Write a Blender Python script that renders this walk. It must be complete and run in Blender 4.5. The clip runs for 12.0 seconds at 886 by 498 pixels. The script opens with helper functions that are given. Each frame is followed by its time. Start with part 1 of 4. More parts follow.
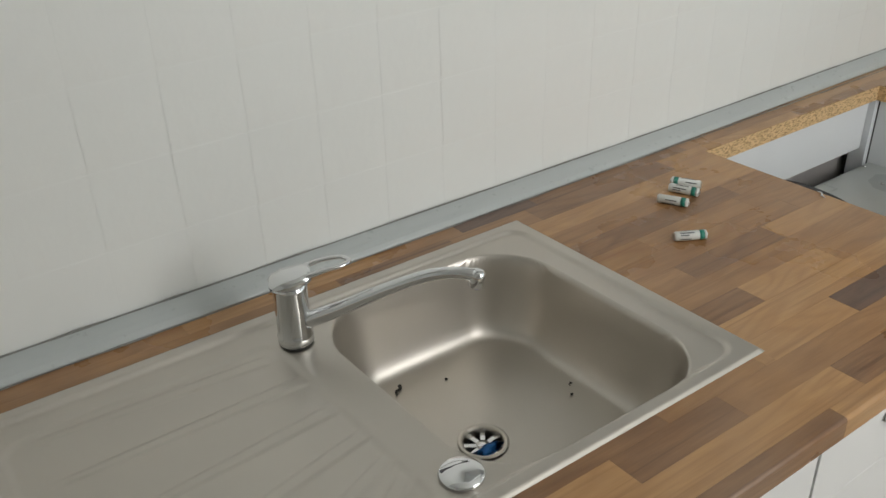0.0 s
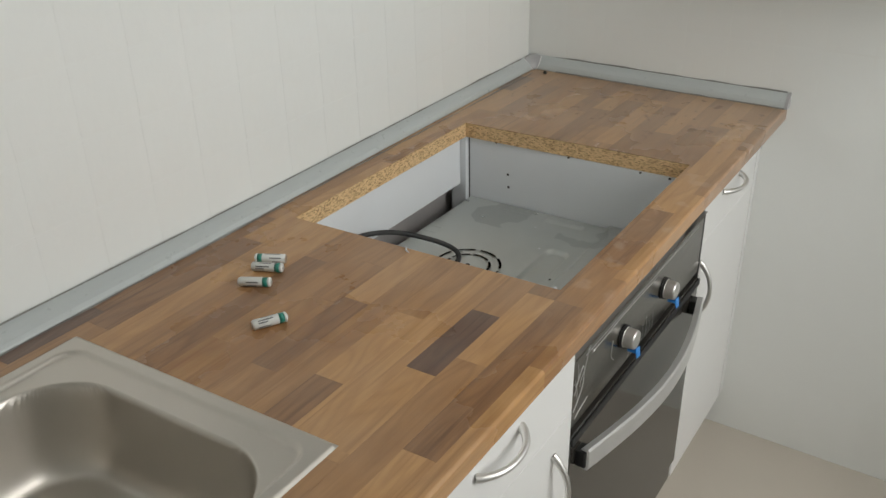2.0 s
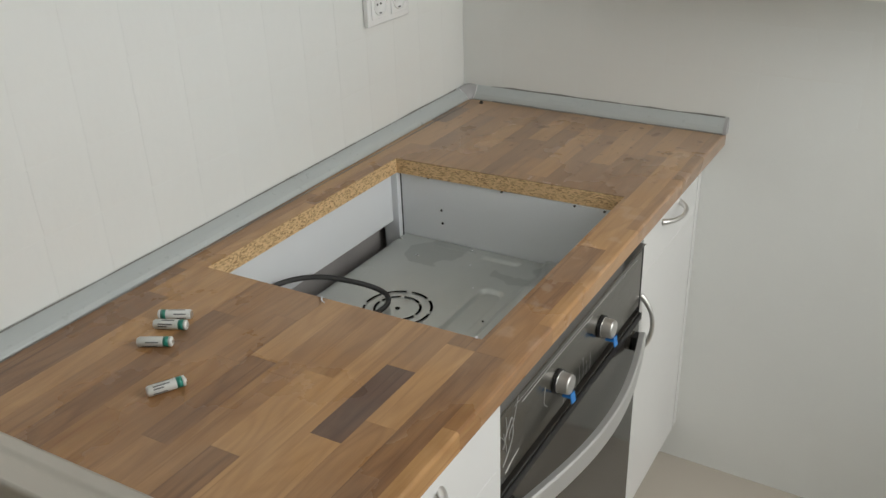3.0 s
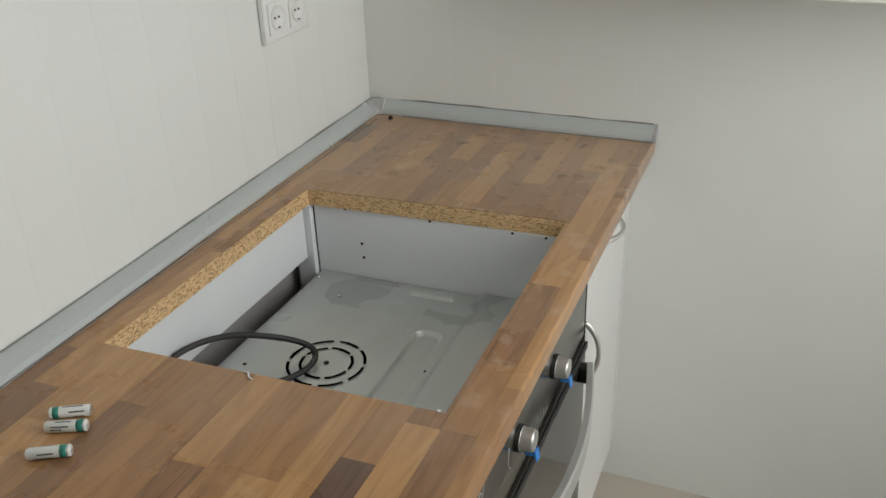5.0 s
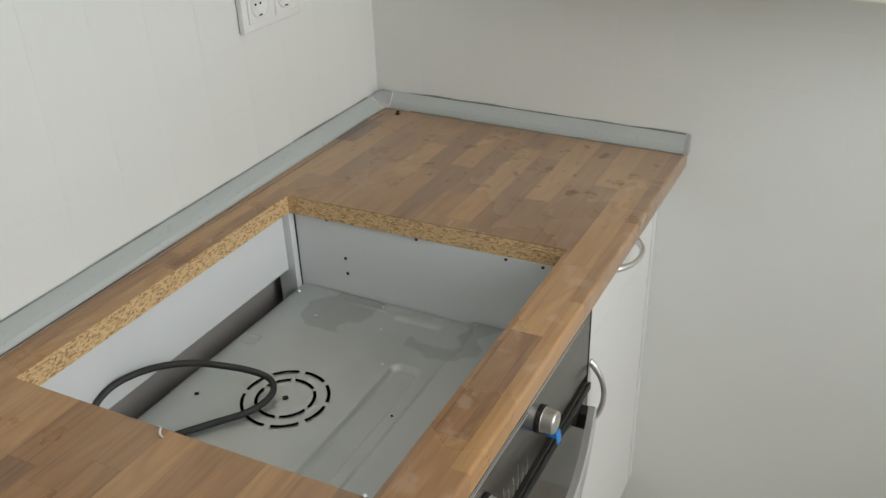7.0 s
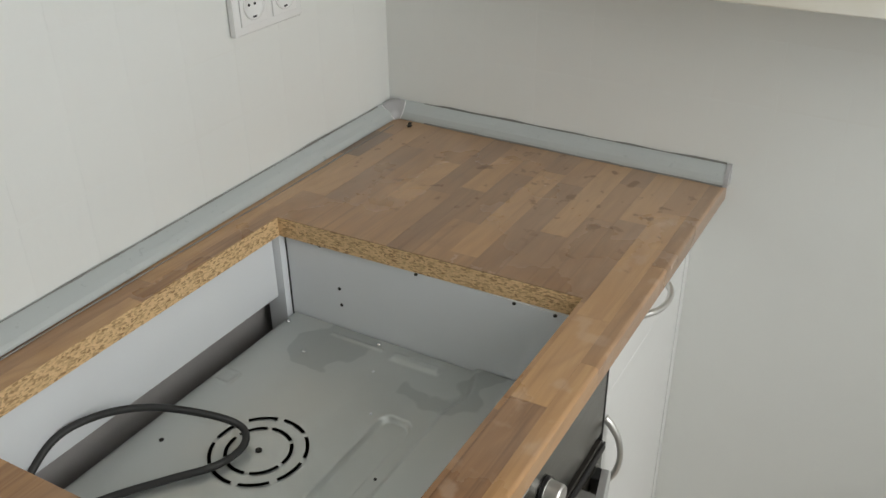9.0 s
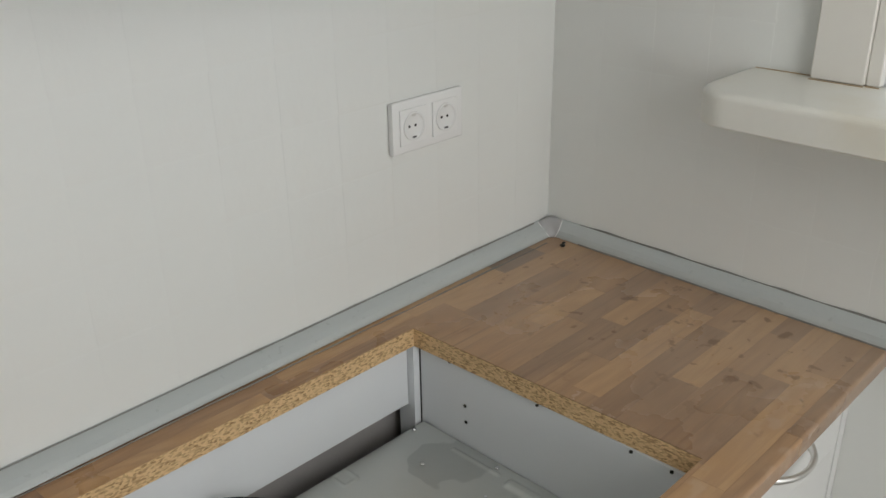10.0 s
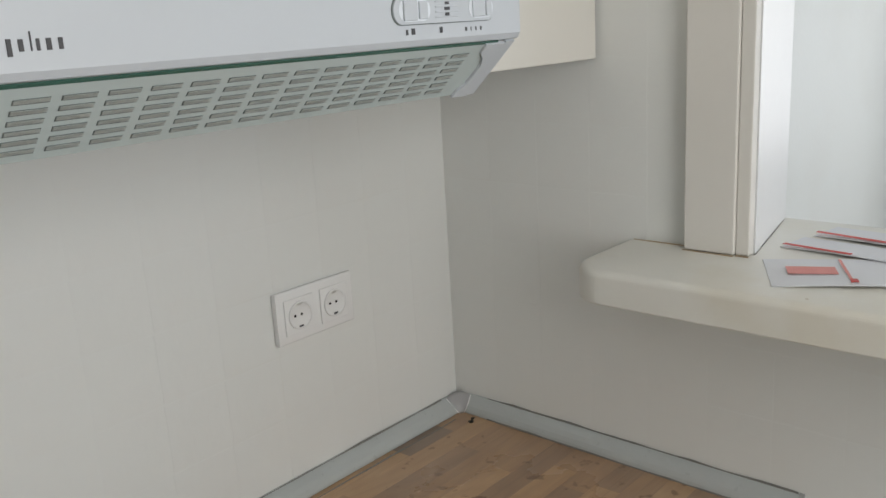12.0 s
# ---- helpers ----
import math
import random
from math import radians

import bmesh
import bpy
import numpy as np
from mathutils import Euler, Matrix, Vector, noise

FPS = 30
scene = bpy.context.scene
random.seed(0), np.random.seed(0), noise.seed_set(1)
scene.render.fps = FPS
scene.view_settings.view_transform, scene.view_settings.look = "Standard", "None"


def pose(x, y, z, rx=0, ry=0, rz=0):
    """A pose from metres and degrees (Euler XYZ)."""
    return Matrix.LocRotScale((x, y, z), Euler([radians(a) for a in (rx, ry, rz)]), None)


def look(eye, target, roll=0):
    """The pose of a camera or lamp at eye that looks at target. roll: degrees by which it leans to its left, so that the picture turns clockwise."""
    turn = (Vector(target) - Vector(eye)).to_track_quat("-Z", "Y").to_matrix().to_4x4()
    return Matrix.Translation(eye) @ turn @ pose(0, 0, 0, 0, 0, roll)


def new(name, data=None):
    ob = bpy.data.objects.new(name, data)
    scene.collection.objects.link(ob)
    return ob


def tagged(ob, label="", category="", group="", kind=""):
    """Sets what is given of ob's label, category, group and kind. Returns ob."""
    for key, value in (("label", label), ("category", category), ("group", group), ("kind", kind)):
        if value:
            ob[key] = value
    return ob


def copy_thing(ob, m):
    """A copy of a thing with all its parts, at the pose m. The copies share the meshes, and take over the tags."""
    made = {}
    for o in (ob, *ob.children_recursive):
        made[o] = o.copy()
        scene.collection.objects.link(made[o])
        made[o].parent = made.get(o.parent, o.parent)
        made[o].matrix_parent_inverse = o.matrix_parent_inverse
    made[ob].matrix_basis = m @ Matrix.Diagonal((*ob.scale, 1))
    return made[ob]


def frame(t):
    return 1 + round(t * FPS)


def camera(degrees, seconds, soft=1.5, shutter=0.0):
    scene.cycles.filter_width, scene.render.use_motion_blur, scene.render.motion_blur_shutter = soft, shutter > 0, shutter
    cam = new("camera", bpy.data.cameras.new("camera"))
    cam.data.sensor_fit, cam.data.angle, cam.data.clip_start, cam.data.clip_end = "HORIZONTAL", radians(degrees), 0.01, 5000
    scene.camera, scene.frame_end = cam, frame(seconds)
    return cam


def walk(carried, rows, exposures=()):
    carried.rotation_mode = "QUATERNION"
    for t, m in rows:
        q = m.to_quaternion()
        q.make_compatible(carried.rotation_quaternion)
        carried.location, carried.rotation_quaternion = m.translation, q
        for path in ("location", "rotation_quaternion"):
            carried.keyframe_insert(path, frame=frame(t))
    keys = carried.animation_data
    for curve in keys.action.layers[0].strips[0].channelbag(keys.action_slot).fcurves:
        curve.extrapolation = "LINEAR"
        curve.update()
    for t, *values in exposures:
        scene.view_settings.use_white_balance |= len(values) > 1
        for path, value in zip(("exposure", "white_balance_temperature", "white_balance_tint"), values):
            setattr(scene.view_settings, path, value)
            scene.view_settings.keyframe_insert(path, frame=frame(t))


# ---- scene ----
cam = camera(53.4, 12.0)
PATH = [
    (0, (-2.22, -1.002, 1.525), (-1.219, 0.427, 0.547), -1.7),
    (0.5, (-2.156, -1.017, 1.514), (-1.056, 0.288, 0.473), -1.7),
    (1, (-2.103, -1.038, 1.519), (-0.839, 0.133, 0.502), -1.2),
    (1.5, (-2.048, -1.045, 1.527), (-0.656, 0.011, 0.555), -0.8),
    (2, (-1.995, -1.048, 1.544), (-0.52, -0.068, 0.614), -1.1),
    (2.5, (-1.934, -1.064, 1.55), (-0.419, -0.116, 0.652), -1.5),
    (3, (-1.882, -1.071, 1.54), (-0.353, -0.135, 0.653), -2.0),
    (5, (-1.755, -0.909, 1.541), (-0.115, -0.217, 0.628), -2.0),
    (5.5, (-1.74, -0.881, 1.518), (-0.077, -0.245, 0.607), -1.1),
    (6, (-1.703, -0.88, 1.517), (-0.043, -0.295, 0.567), -0.6),
    (6.5, (-1.598, -0.919, 1.524), (0.036, -0.313, 0.542), -1.1),
    (7, (-1.519, -0.952, 1.532), (0.024, -0.129, 0.562), -1.9),
    (9, (-1.353, -0.914, 1.515), (0.144, -0.028, 0.529), -0.8),
    (9.5, (-1.312, -0.959, 1.524), (0.08, 0.143, 0.603), 1.0),
    (10, (-1.283, -0.974, 1.577), (0.016, 0.307, 0.759), -0.9),
    (10.5, (-1.262, -0.989, 1.617), (0.056, 0.397, 1.033), -2.6),
    (11, (-1.248, -0.987, 1.631), (0.088, 0.412, 1.124), -2.5),
    (11.5, (-1.226, -1.005, 1.626), (0.128, 0.384, 1.138), -2.5),
    (12, (-1.176, -1.037, 1.619), (0.266, 0.254, 1.114), -3.3),
]
walk(cam, [(t, look(eye, target, roll)) for t, eye, target, roll in PATH],
     [(0, -0.55, 6500, 10), (0.5, -0.5, 6500, 10), (1.0, -0.42, 6500, 10), (2.5, -0.58, 6500, 10), (5, -0.55, 6500, 10), (7, -0.49, 6450, 9), (9.5, -0.58, 6450, 10), (10.5, -0.85, 6520, 11.5), (12, -0.89, 6540, 12)])

# ---- light ----
world = bpy.data.worlds.new("sky")
scene.world = world
world.use_nodes = True
wn = world.node_tree
sky = wn.nodes.new("ShaderNodeTexSky")
sky.sky_type, sky.sun_disc = "NISHITA", False
sky.sun_elevation, sky.sun_rotation = radians(50), radians(180)
sky.air_density, sky.dust_density = 1.0, 4.0
wn.links.new(sky.outputs[0], wn.nodes["Background"].inputs[0])
wn.nodes["Background"].inputs[1].default_value = 0.12


def lamp(name, kind, m, energy, colour, **more):
    data = bpy.data.lights.new(name, kind)
    data.energy, data.color = energy, colour
    for key, value in more.items():
        if key == "size":
            data.shape, data.size, data.size_y = "RECTANGLE", value[0], value[1]
        if key == "angle":
            data.angle = value
    ob = new(name, data)
    ob.matrix_basis = m
    return ob


lamp("sun", "SUN", look((-4, -8, 10), (-1, 0, 0)), 0.8, (1.0, 0.96, 0.9), angle=radians(15))
# daylight in window openings: one inferred behind the walker, two added unseen beyond the hatch
lamp("window_daylight", "AREA", look((-0.95, -1.97, 1.70), (-0.95, 0, 1.70)), 28, (0.982, 0.99, 0.966), size=(0.9, 1.24))
lamp("added_side_daylight", "AREA", look((1.55, -1.97, 1.55), (1.55, 0, 1.5)), 18, (0.78, 0.89, 1.0), size=(1.9, 1.3))
lamp("added_far_daylight", "AREA", look((3.07, -1.1, 1.6), (0, -1.1, 1.5)), 24, (0.95, 0.98, 1.0), size=(1.2, 1.3))


# ---- materials ----
def material(name, base, rough=0.5, metal=0.0, vary=0.06, scale=8.0, bump=0.0, bump_scale=120.0, stretch=(1, 1, 1), stain=None,
             stain_scale=3.0, stain_amount=0.3, rough_vary=0.1, coat=0.0, island=0.0):
    """A procedural surface: a base colour that wavers at two scales, stains, uneven gloss and fine relief."""
    mat = bpy.data.materials.new(name)
    mat.use_nodes = True
    nt = mat.node_tree
    n, link = nt.nodes, nt.links.new
    bsdf = n["Principled BSDF"]
    coords = n.new("ShaderNodeTexCoord")
    mapping = n.new("ShaderNodeMapping")
    mapping.inputs["Scale"].default_value = stretch
    link(coords.outputs["Object"], mapping.inputs[0])

    def noise_node(size, detail=4.0):
        node = n.new("ShaderNodeTexNoise")
        node.inputs["Scale"].default_value, node.inputs["Detail"].default_value = size, detail
        link(mapping.outputs[0], node.inputs["Vector"])
        return node

    def mix(factor, a, b, kind="MIX"):
        node = n.new("ShaderNodeMix")
        node.data_type, node.blend_type = "RGBA", kind
        for socket, value in ((node.inputs[0], factor), (node.inputs[6], a), (node.inputs[7], b)):
            if isinstance(value, (float, int)):
                socket.default_value = value
            elif isinstance(value, tuple):
                socket.default_value = (*value, 1)
            else:
                link(value, socket)
        return node.outputs[2]

    big, small = noise_node(scale), noise_node(scale * 9)
    dark, light = tuple(c * (1 - vary) for c in base), tuple(min(1, c * (1 + vary)) for c in base)
    colour = mix(big.outputs[0], dark, light)
    colour = mix(0.35, colour, mix(small.outputs[0], dark, light))
    if stain:
        spots = noise_node(stain_scale, 6.0)
        ramp = n.new("ShaderNodeValToRGB")
        ramp.color_ramp.elements[0].position, ramp.color_ramp.elements[1].position = 0.52, 0.68
        link(spots.outputs[0], ramp.inputs[0])
        amount = n.new("ShaderNodeMath")
        amount.operation = "MULTIPLY"
        amount.inputs[1].default_value = stain_amount
        link(ramp.outputs[0], amount.inputs[0])
        colour = mix(amount.outputs[0], colour, stain)
    if island:
        info = n.new("ShaderNodeObjectInfo")
        colour = mix(info.outputs["Random"], colour, mix(island, colour, tuple(c * 0.45 for c in base)))
    link(colour, bsdf.inputs["Base Color"])
    span = n.new("ShaderNodeMapRange")
    span.inputs["To Min"].default_value, span.inputs["To Max"].default_value = max(0.02, rough - rough_vary), min(1, rough + rough_vary)
    link(small.outputs[0], span.inputs["Value"])
    link(span.outputs[0], bsdf.inputs["Roughness"])
    bsdf.inputs["Metallic"].default_value = metal
    bsdf.inputs["Coat Weight"].default_value = coat
    if bump:
        fine = noise_node(bump_scale, 3.0)
        relief = n.new("ShaderNodeBump")
        relief.inputs["Strength"].default_value, relief.inputs["Distance"].default_value = bump, 0.002
        link(fine.outputs[0], relief.inputs["Height"])
        link(relief.outputs[0], bsdf.inputs["Normal"])
    return mat


WALL = material("painted_wall", (0.80, 0.81, 0.785), 0.55, vary=0.025, scale=2.0, bump=0.25, bump_scale=60, stain=(0.74, 0.73, 0.69), stain_scale=1.7, stain_amount=0.35)
TILE = material("painted_tile", (0.80, 0.81, 0.786), 0.38, vary=0.02, scale=5.0, bump=0.18, bump_scale=45, stain=(0.775, 0.765, 0.735), stain_scale=4.0, stain_amount=0.3)
CEILING = material("ceiling_paint", (0.8, 0.8, 0.78), 0.8, vary=0.02, scale=2.0, bump=0.2)
FLOOR = material("beige_floor", (0.47, 0.43, 0.37), 0.45, vary=0.04, scale=3.0, bump=0.1, bump_scale=80, stain=(0.42, 0.38, 0.33), stain_scale=2.0)
GLOSS_WHITE = material("white_laminate", (0.8, 0.8, 0.79), 0.35, vary=0.015, scale=4.0, bump=0.04, bump_scale=300)
CARCASS = material("white_melamine", (0.72, 0.74, 0.76), 0.4, vary=0.02, scale=4.0, bump=0.05, bump_scale=300, stain=(0.62, 0.63, 0.64), stain_scale=5.0, stain_amount=0.2)
CREAM = material("cream_laminate", (0.76, 0.735, 0.68), 0.4, vary=0.02, scale=4.0)
SILL = material("cream_painted_stone", (0.80, 0.785, 0.725), 0.35, vary=0.05, scale=7.0, bump=0.15, bump_scale=40, stain=(0.66, 0.58, 0.42), stain_scale=5.0, stain_amount=0.35)
CASING = material("painted_casing", (0.77, 0.745, 0.695), 0.45, vary=0.02, scale=6.0, bump=0.1, bump_scale=70)
TRIM = material("grey_plastic_trim", (0.49, 0.52, 0.515), 0.3, vary=0.03, scale=9.0, bump=0.05, rough_vary=0.08)
CAP = material("grey_corner_plastic", (0.42, 0.415, 0.42), 0.35, vary=0.04, scale=20.0)
CAULK_AND_SHADE = material("dirty_sealant_and_joint_shade", (0.24, 0.235, 0.22), 0.7, vary=0.3, scale=30.0)
STEEL = material("brushed_sink_steel", (0.585, 0.55, 0.50), 0.41, metal=1.0, vary=0.05, scale=12.0, rough_vary=0.06, bump=0.03, bump_scale=500)
CHROME = material("chrome", (0.78, 0.79, 0.8), 0.08, metal=1.0, vary=0.02, scale=10.0, rough_vary=0.04)
SATIN = material("satin_nickel", (0.74, 0.73, 0.71), 0.45, metal=1.0, vary=0.03, scale=20.0)
OVEN_STEEL = material("filmed_oven_steel", (0.25, 0.24, 0.225), 0.2, metal=1.0, vary=0.06, scale=14.0, bump=0.25, bump_scale=25, stretch=(1, 1, 3))
HANDLE_STEEL = material("oven_handle_steel", (0.60, 0.60, 0.59), 0.4, metal=0.55, vary=0.04, scale=20.0)
BLACK = material("black_plastic", (0.018, 0.018, 0.018), 0.45, vary=0.1, scale=20.0)
OVEN_GLASS = material("dark_oven_glass", (0.035, 0.032, 0.028), 0.1, vary=0.1, scale=6.0, rough_vary=0.05)
GALVANISED = material("galvanised_sheet", (0.60, 0.62, 0.60), 0.42, metal=0.7, vary=0.05, scale=7.0, rough_vary=0.08, bump=0.05, stain=(0.36, 0.38, 0.37), stain_scale=7.0, stain_amount=0.16)


def water_marks(mat):
    """Dried puddles with hard tide lines on the part of the sheet near the end wall."""
    n, link = mat.node_tree.nodes, mat.node_tree.links.new
    bsdf = n["Principled BSDF"]
    before = bsdf.inputs["Base Color"].links[0].from_socket
    coords, noise, split = n.new("ShaderNodeTexCoord"), n.new("ShaderNodeTexNoise"), n.new("ShaderNodeSeparateXYZ")
    link(coords.outputs["Object"], noise.inputs["Vector"])
    link(coords.outputs["Object"], split.inputs[0])
    noise.inputs["Scale"].default_value, noise.inputs["Detail"].default_value = 8.0, 2.5
    near = n.new("ShaderNodeMapRange")
    for socket, value in zip(("From Min", "From Max", "To Min", "To Max"), (-0.68, -0.46, -0.16, 0.045)):
        near.inputs[socket].default_value = value
    link(split.outputs[0], near.inputs["Value"])
    total = n.new("ShaderNodeMath")
    link(noise.outputs[0], total.inputs[0])
    link(near.outputs[0], total.inputs[1])
    mask = n.new("ShaderNodeMapRange")
    for socket, value in zip(("From Min", "From Max", "To Min", "To Max"), (0.526, 0.542, 0.0, 0.36)):
        mask.inputs[socket].default_value = value
    link(total.outputs[0], mask.inputs["Value"])
    blend = n.new("ShaderNodeMix")
    blend.data_type = "RGBA"
    link(mask.outputs[0], blend.inputs[0])
    link(before, blend.inputs[6])
    blend.inputs[7].default_value = (0.30, 0.325, 0.32, 1)
    link(blend.outputs[2], bsdf.inputs["Base Color"])


water_marks(GALVANISED)
# board grey that carries the shade of the gap behind the oven
GAP_SHADE_BOARD = material("gap_shade_grey", (0.38, 0.36, 0.35), 0.7, vary=0.12, scale=20.0, bump=0.1)
DARK = material("dark_gap", (0.05, 0.05, 0.05), 0.8, vary=0.2)
HOLE = material("drill_hole", (0.02, 0.018, 0.015), 0.9, vary=0.2)
RUBBER = material("black_rubber", (0.02, 0.02, 0.02), 0.5, vary=0.1, scale=60.0, bump=0.1)
BLUE = material("blue_plastic_film", (0.03, 0.22, 0.62), 0.35, vary=0.2, scale=60.0)
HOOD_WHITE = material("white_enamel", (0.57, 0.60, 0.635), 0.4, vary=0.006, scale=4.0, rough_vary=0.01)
# paler than the front: daylight on the hood's sides is put into the colour
HOOD_LIT_GREY = material("grey_enamel_lightened_as_lit", (0.80, 0.84, 0.89), 0.35, vary=0.015, scale=2.0, rough_vary=0.02)
HOOD_GLASS = material("green_glass_panel", (0.53, 0.60, 0.592), 0.18, vary=0.03, scale=8.0)
LOUVRE = material("filter_mesh_behind_slot", (0.43, 0.46, 0.44), 0.4, metal=0.3, vary=0.4, scale=110.0, bump=0.6, bump_scale=600)
# dark tone that stands in for shade at the slots and the switch groove
SHADE_EDGE = material("painted_shade_edge", (0.16, 0.185, 0.18), 0.5, vary=0.15, scale=60.0)
GLASS_EDGE = material("green_glass_edge", (0.05, 0.13, 0.10), 0.15, vary=0.1)
GREY_PRINT = material("grey_print", (0.06, 0.06, 0.065), 0.5, vary=0.1)
SOCKET = material("white_socket_plastic", (0.86, 0.86, 0.85), 0.22, vary=0.01, scale=10.0)
PAPER = material("leaflet_paper", (0.76, 0.77, 0.80), 0.6, vary=0.02, scale=12.0)
RED = material("red_print", (0.62, 0.07, 0.06), 0.5, vary=0.15, scale=40.0)
PINK = material("pink_print", (0.75, 0.30, 0.27), 0.55, vary=0.15, scale=60.0)
BAT_WHITE = material("battery_sleeve", (0.70, 0.71, 0.68), 0.3, vary=0.05, scale=60.0)
BAT_GREEN = material("battery_green_band", (0.02, 0.20, 0.15), 0.3, vary=0.1, scale=60.0)
FRAME_WHITE = material("window_frame_white", (0.8, 0.8, 0.8), 0.35, vary=0.02)


def wood(name, light, dark, vein, rough=0.22):
    """Printed stave: long grain along x, broad flame figure, a tone of its own for every stave."""
    mat = bpy.data.materials.new(name)
    mat.use_nodes = True
    nt = mat.node_tree
    n, link = nt.nodes, nt.links.new
    bsdf = n["Principled BSDF"]
    coords, info = n.new("ShaderNodeTexCoord"), n.new("ShaderNodeObjectInfo")
    shift = n.new("ShaderNodeVectorMath")
    shift.operation = "MULTIPLY_ADD"
    link(info.outputs["Random"], shift.inputs[0])
    shift.inputs[1].default_value = (7.3, 3.1, 5.7)
    link(coords.outputs["Object"], shift.inputs[2])

    def grain(stretch, size, detail, distort=0.0):
        mapping = n.new("ShaderNodeMapping")
        mapping.inputs["Scale"].default_value = stretch
        link(shift.outputs[0], mapping.inputs[0])
        node = n.new("ShaderNodeTexNoise")
        node.inputs["Scale"].default_value, node.inputs["Detail"].default_value, node.inputs["Distortion"].default_value = size, detail, distort
        link(mapping.outputs[0], node.inputs["Vector"])
        return node.outputs[0]

    def ramp(value, low, high):
        node = n.new("ShaderNodeMapRange")
        node.inputs["From Min"].default_value, node.inputs["From Max"].default_value = low, high
        link(value, node.inputs["Value"])
        return node.outputs[0]

    def mix(factor, a, b):
        node = n.new("ShaderNodeMix")
        node.data_type = "RGBA"
        for socket, value in ((node.inputs[0], factor), (node.inputs[6], a), (node.inputs[7], b)):
            if isinstance(value, (float, int)):
                socket.default_value = value
            elif isinstance(value, tuple):
                socket.default_value = (*value, 1)
            else:
                link(value, socket)
        return node.outputs[2]

    figure = ramp(grain((1.5, 9.0, 9.0), 3.0, 3.0, 2.2), 0.30, 0.66)
    fine = ramp(grain((6.0, 150.0, 150.0), 3.0, 4.0), 0.35, 0.7)
    streak = ramp(grain((0.8, 40.0, 40.0), 3.0, 3.0, 0.5), 0.56, 0.72)
    colour = mix(figure, light, dark)
    scaled = n.new("ShaderNodeMath")
    scaled.operation, scaled.inputs[1].default_value = "MULTIPLY", 0.78
    link(streak, scaled.inputs[0])
    colour = mix(scaled.outputs[0], colour, vein)
    thin = n.new("ShaderNodeMath")
    thin.operation, thin.inputs[1].default_value = "MULTIPLY", 0.20
    link(fine, thin.inputs[0])
    colour = mix(thin.outputs[0], colour, vein)
    # cathedral arcs: the contour lines of a slow, stretched noise
    steps = n.new("ShaderNodeMath")
    steps.operation, steps.inputs[1].default_value = "MULTIPLY", 7.0
    link(grain((1.3, 7.0, 7.0), 2.2, 1.0, 0.4), steps.inputs[0])
    arcs = n.new("ShaderNodeMath")
    arcs.operation, arcs.inputs[1].default_value = "PINGPONG", 0.5
    link(steps.outputs[0], arcs.inputs[0])
    rings = n.new("ShaderNodeMath")
    rings.operation, rings.inputs[1].default_value = "MULTIPLY", 0.36
    link(ramp(arcs.outputs[0], 0.18, 0.5), rings.inputs[0])
    colour = mix(rings.outputs[0], colour, vein)
    tone = n.new("ShaderNodeMath")
    tone.operation, tone.inputs[1].default_value = "MULTIPLY", 0.15
    link(info.outputs["Random"], tone.inputs[0])
    colour = mix(tone.outputs[0], colour, dark)
    # a film of building dust that thickens in patches
    dust = n.new("ShaderNodeTexNoise")
    dust.inputs["Scale"].default_value, dust.inputs["Detail"].default_value = 5.0, 6.0
    link(coords.outputs["Object"], dust.inputs["Vector"])
    film = n.new("ShaderNodeMath")
    film.operation, film.inputs[1].default_value = "MULTIPLY", 0.17
    link(ramp(dust.outputs[0], 0.4, 0.75), film.inputs[0])
    colour = mix(film.outputs[0], colour, (0.50, 0.46, 0.40))
    # dust with painted sheen and smears of dirt towards the end wall, pale scuffs along the strip in front of the
    # cut-out
    split = n.new("ShaderNodeSeparateXYZ")
    link(coords.outputs["Object"], split.inputs[0])

    def marks(size, low, high, axis, start, stop, amount, tint, base):
        spots = n.new("ShaderNodeTexNoise")
        spots.inputs["Scale"].default_value, spots.inputs["Detail"].default_value = size, 3.0
        link(coords.outputs["Object"], spots.inputs["Vector"])
        where = n.new("ShaderNodeMath")
        where.operation = "MULTIPLY"
        link(ramp(spots.outputs[0], low, high), where.inputs[0])
        link(ramp(split.outputs[axis], start, stop), where.inputs[1])
        much = n.new("ShaderNodeMath")
        much.operation, much.inputs[1].default_value = "MULTIPLY", amount
        link(where.outputs[0], much.inputs[0])
        return mix(much.outputs[0], base, tint)

    # pale wash that grows towards the end wall: dust, plus sheen put into the colour
    colour = marks(2.2, 0.0, 0.8, 0, -0.9, -0.2, 0.45, (0.58, 0.45, 0.335), colour)
    colour = marks(30.0, 0.625, 0.675, 0, -0.45, -0.25, 0.6, (0.15, 0.08, 0.045), colour)
    plain = colour
    colour = marks(22.0, 0.56, 0.64, 1, -0.56, -0.60, 0.24, (0.60, 0.46, 0.35), colour)
    colour = mix(ramp(split.outputs[0], -1.1, -0.95), plain, colour)
    link(colour, bsdf.inputs["Base Color"])
    gloss = n.new("ShaderNodeMapRange")
    gloss.inputs["To Min"].default_value, gloss.inputs["To Max"].default_value = rough - 0.06, rough + 0.2
    link(dust.outputs[0], gloss.inputs["Value"])
    link(gloss.outputs[0], bsdf.inputs["Roughness"])
    relief = n.new("ShaderNodeBump")
    relief.inputs["Strength"].default_value, relief.inputs["Distance"].default_value = 0.12, 0.001
    link(fine, relief.inputs["Height"])
    link(relief.outputs[0], bsdf.inputs["Normal"])
    return mat


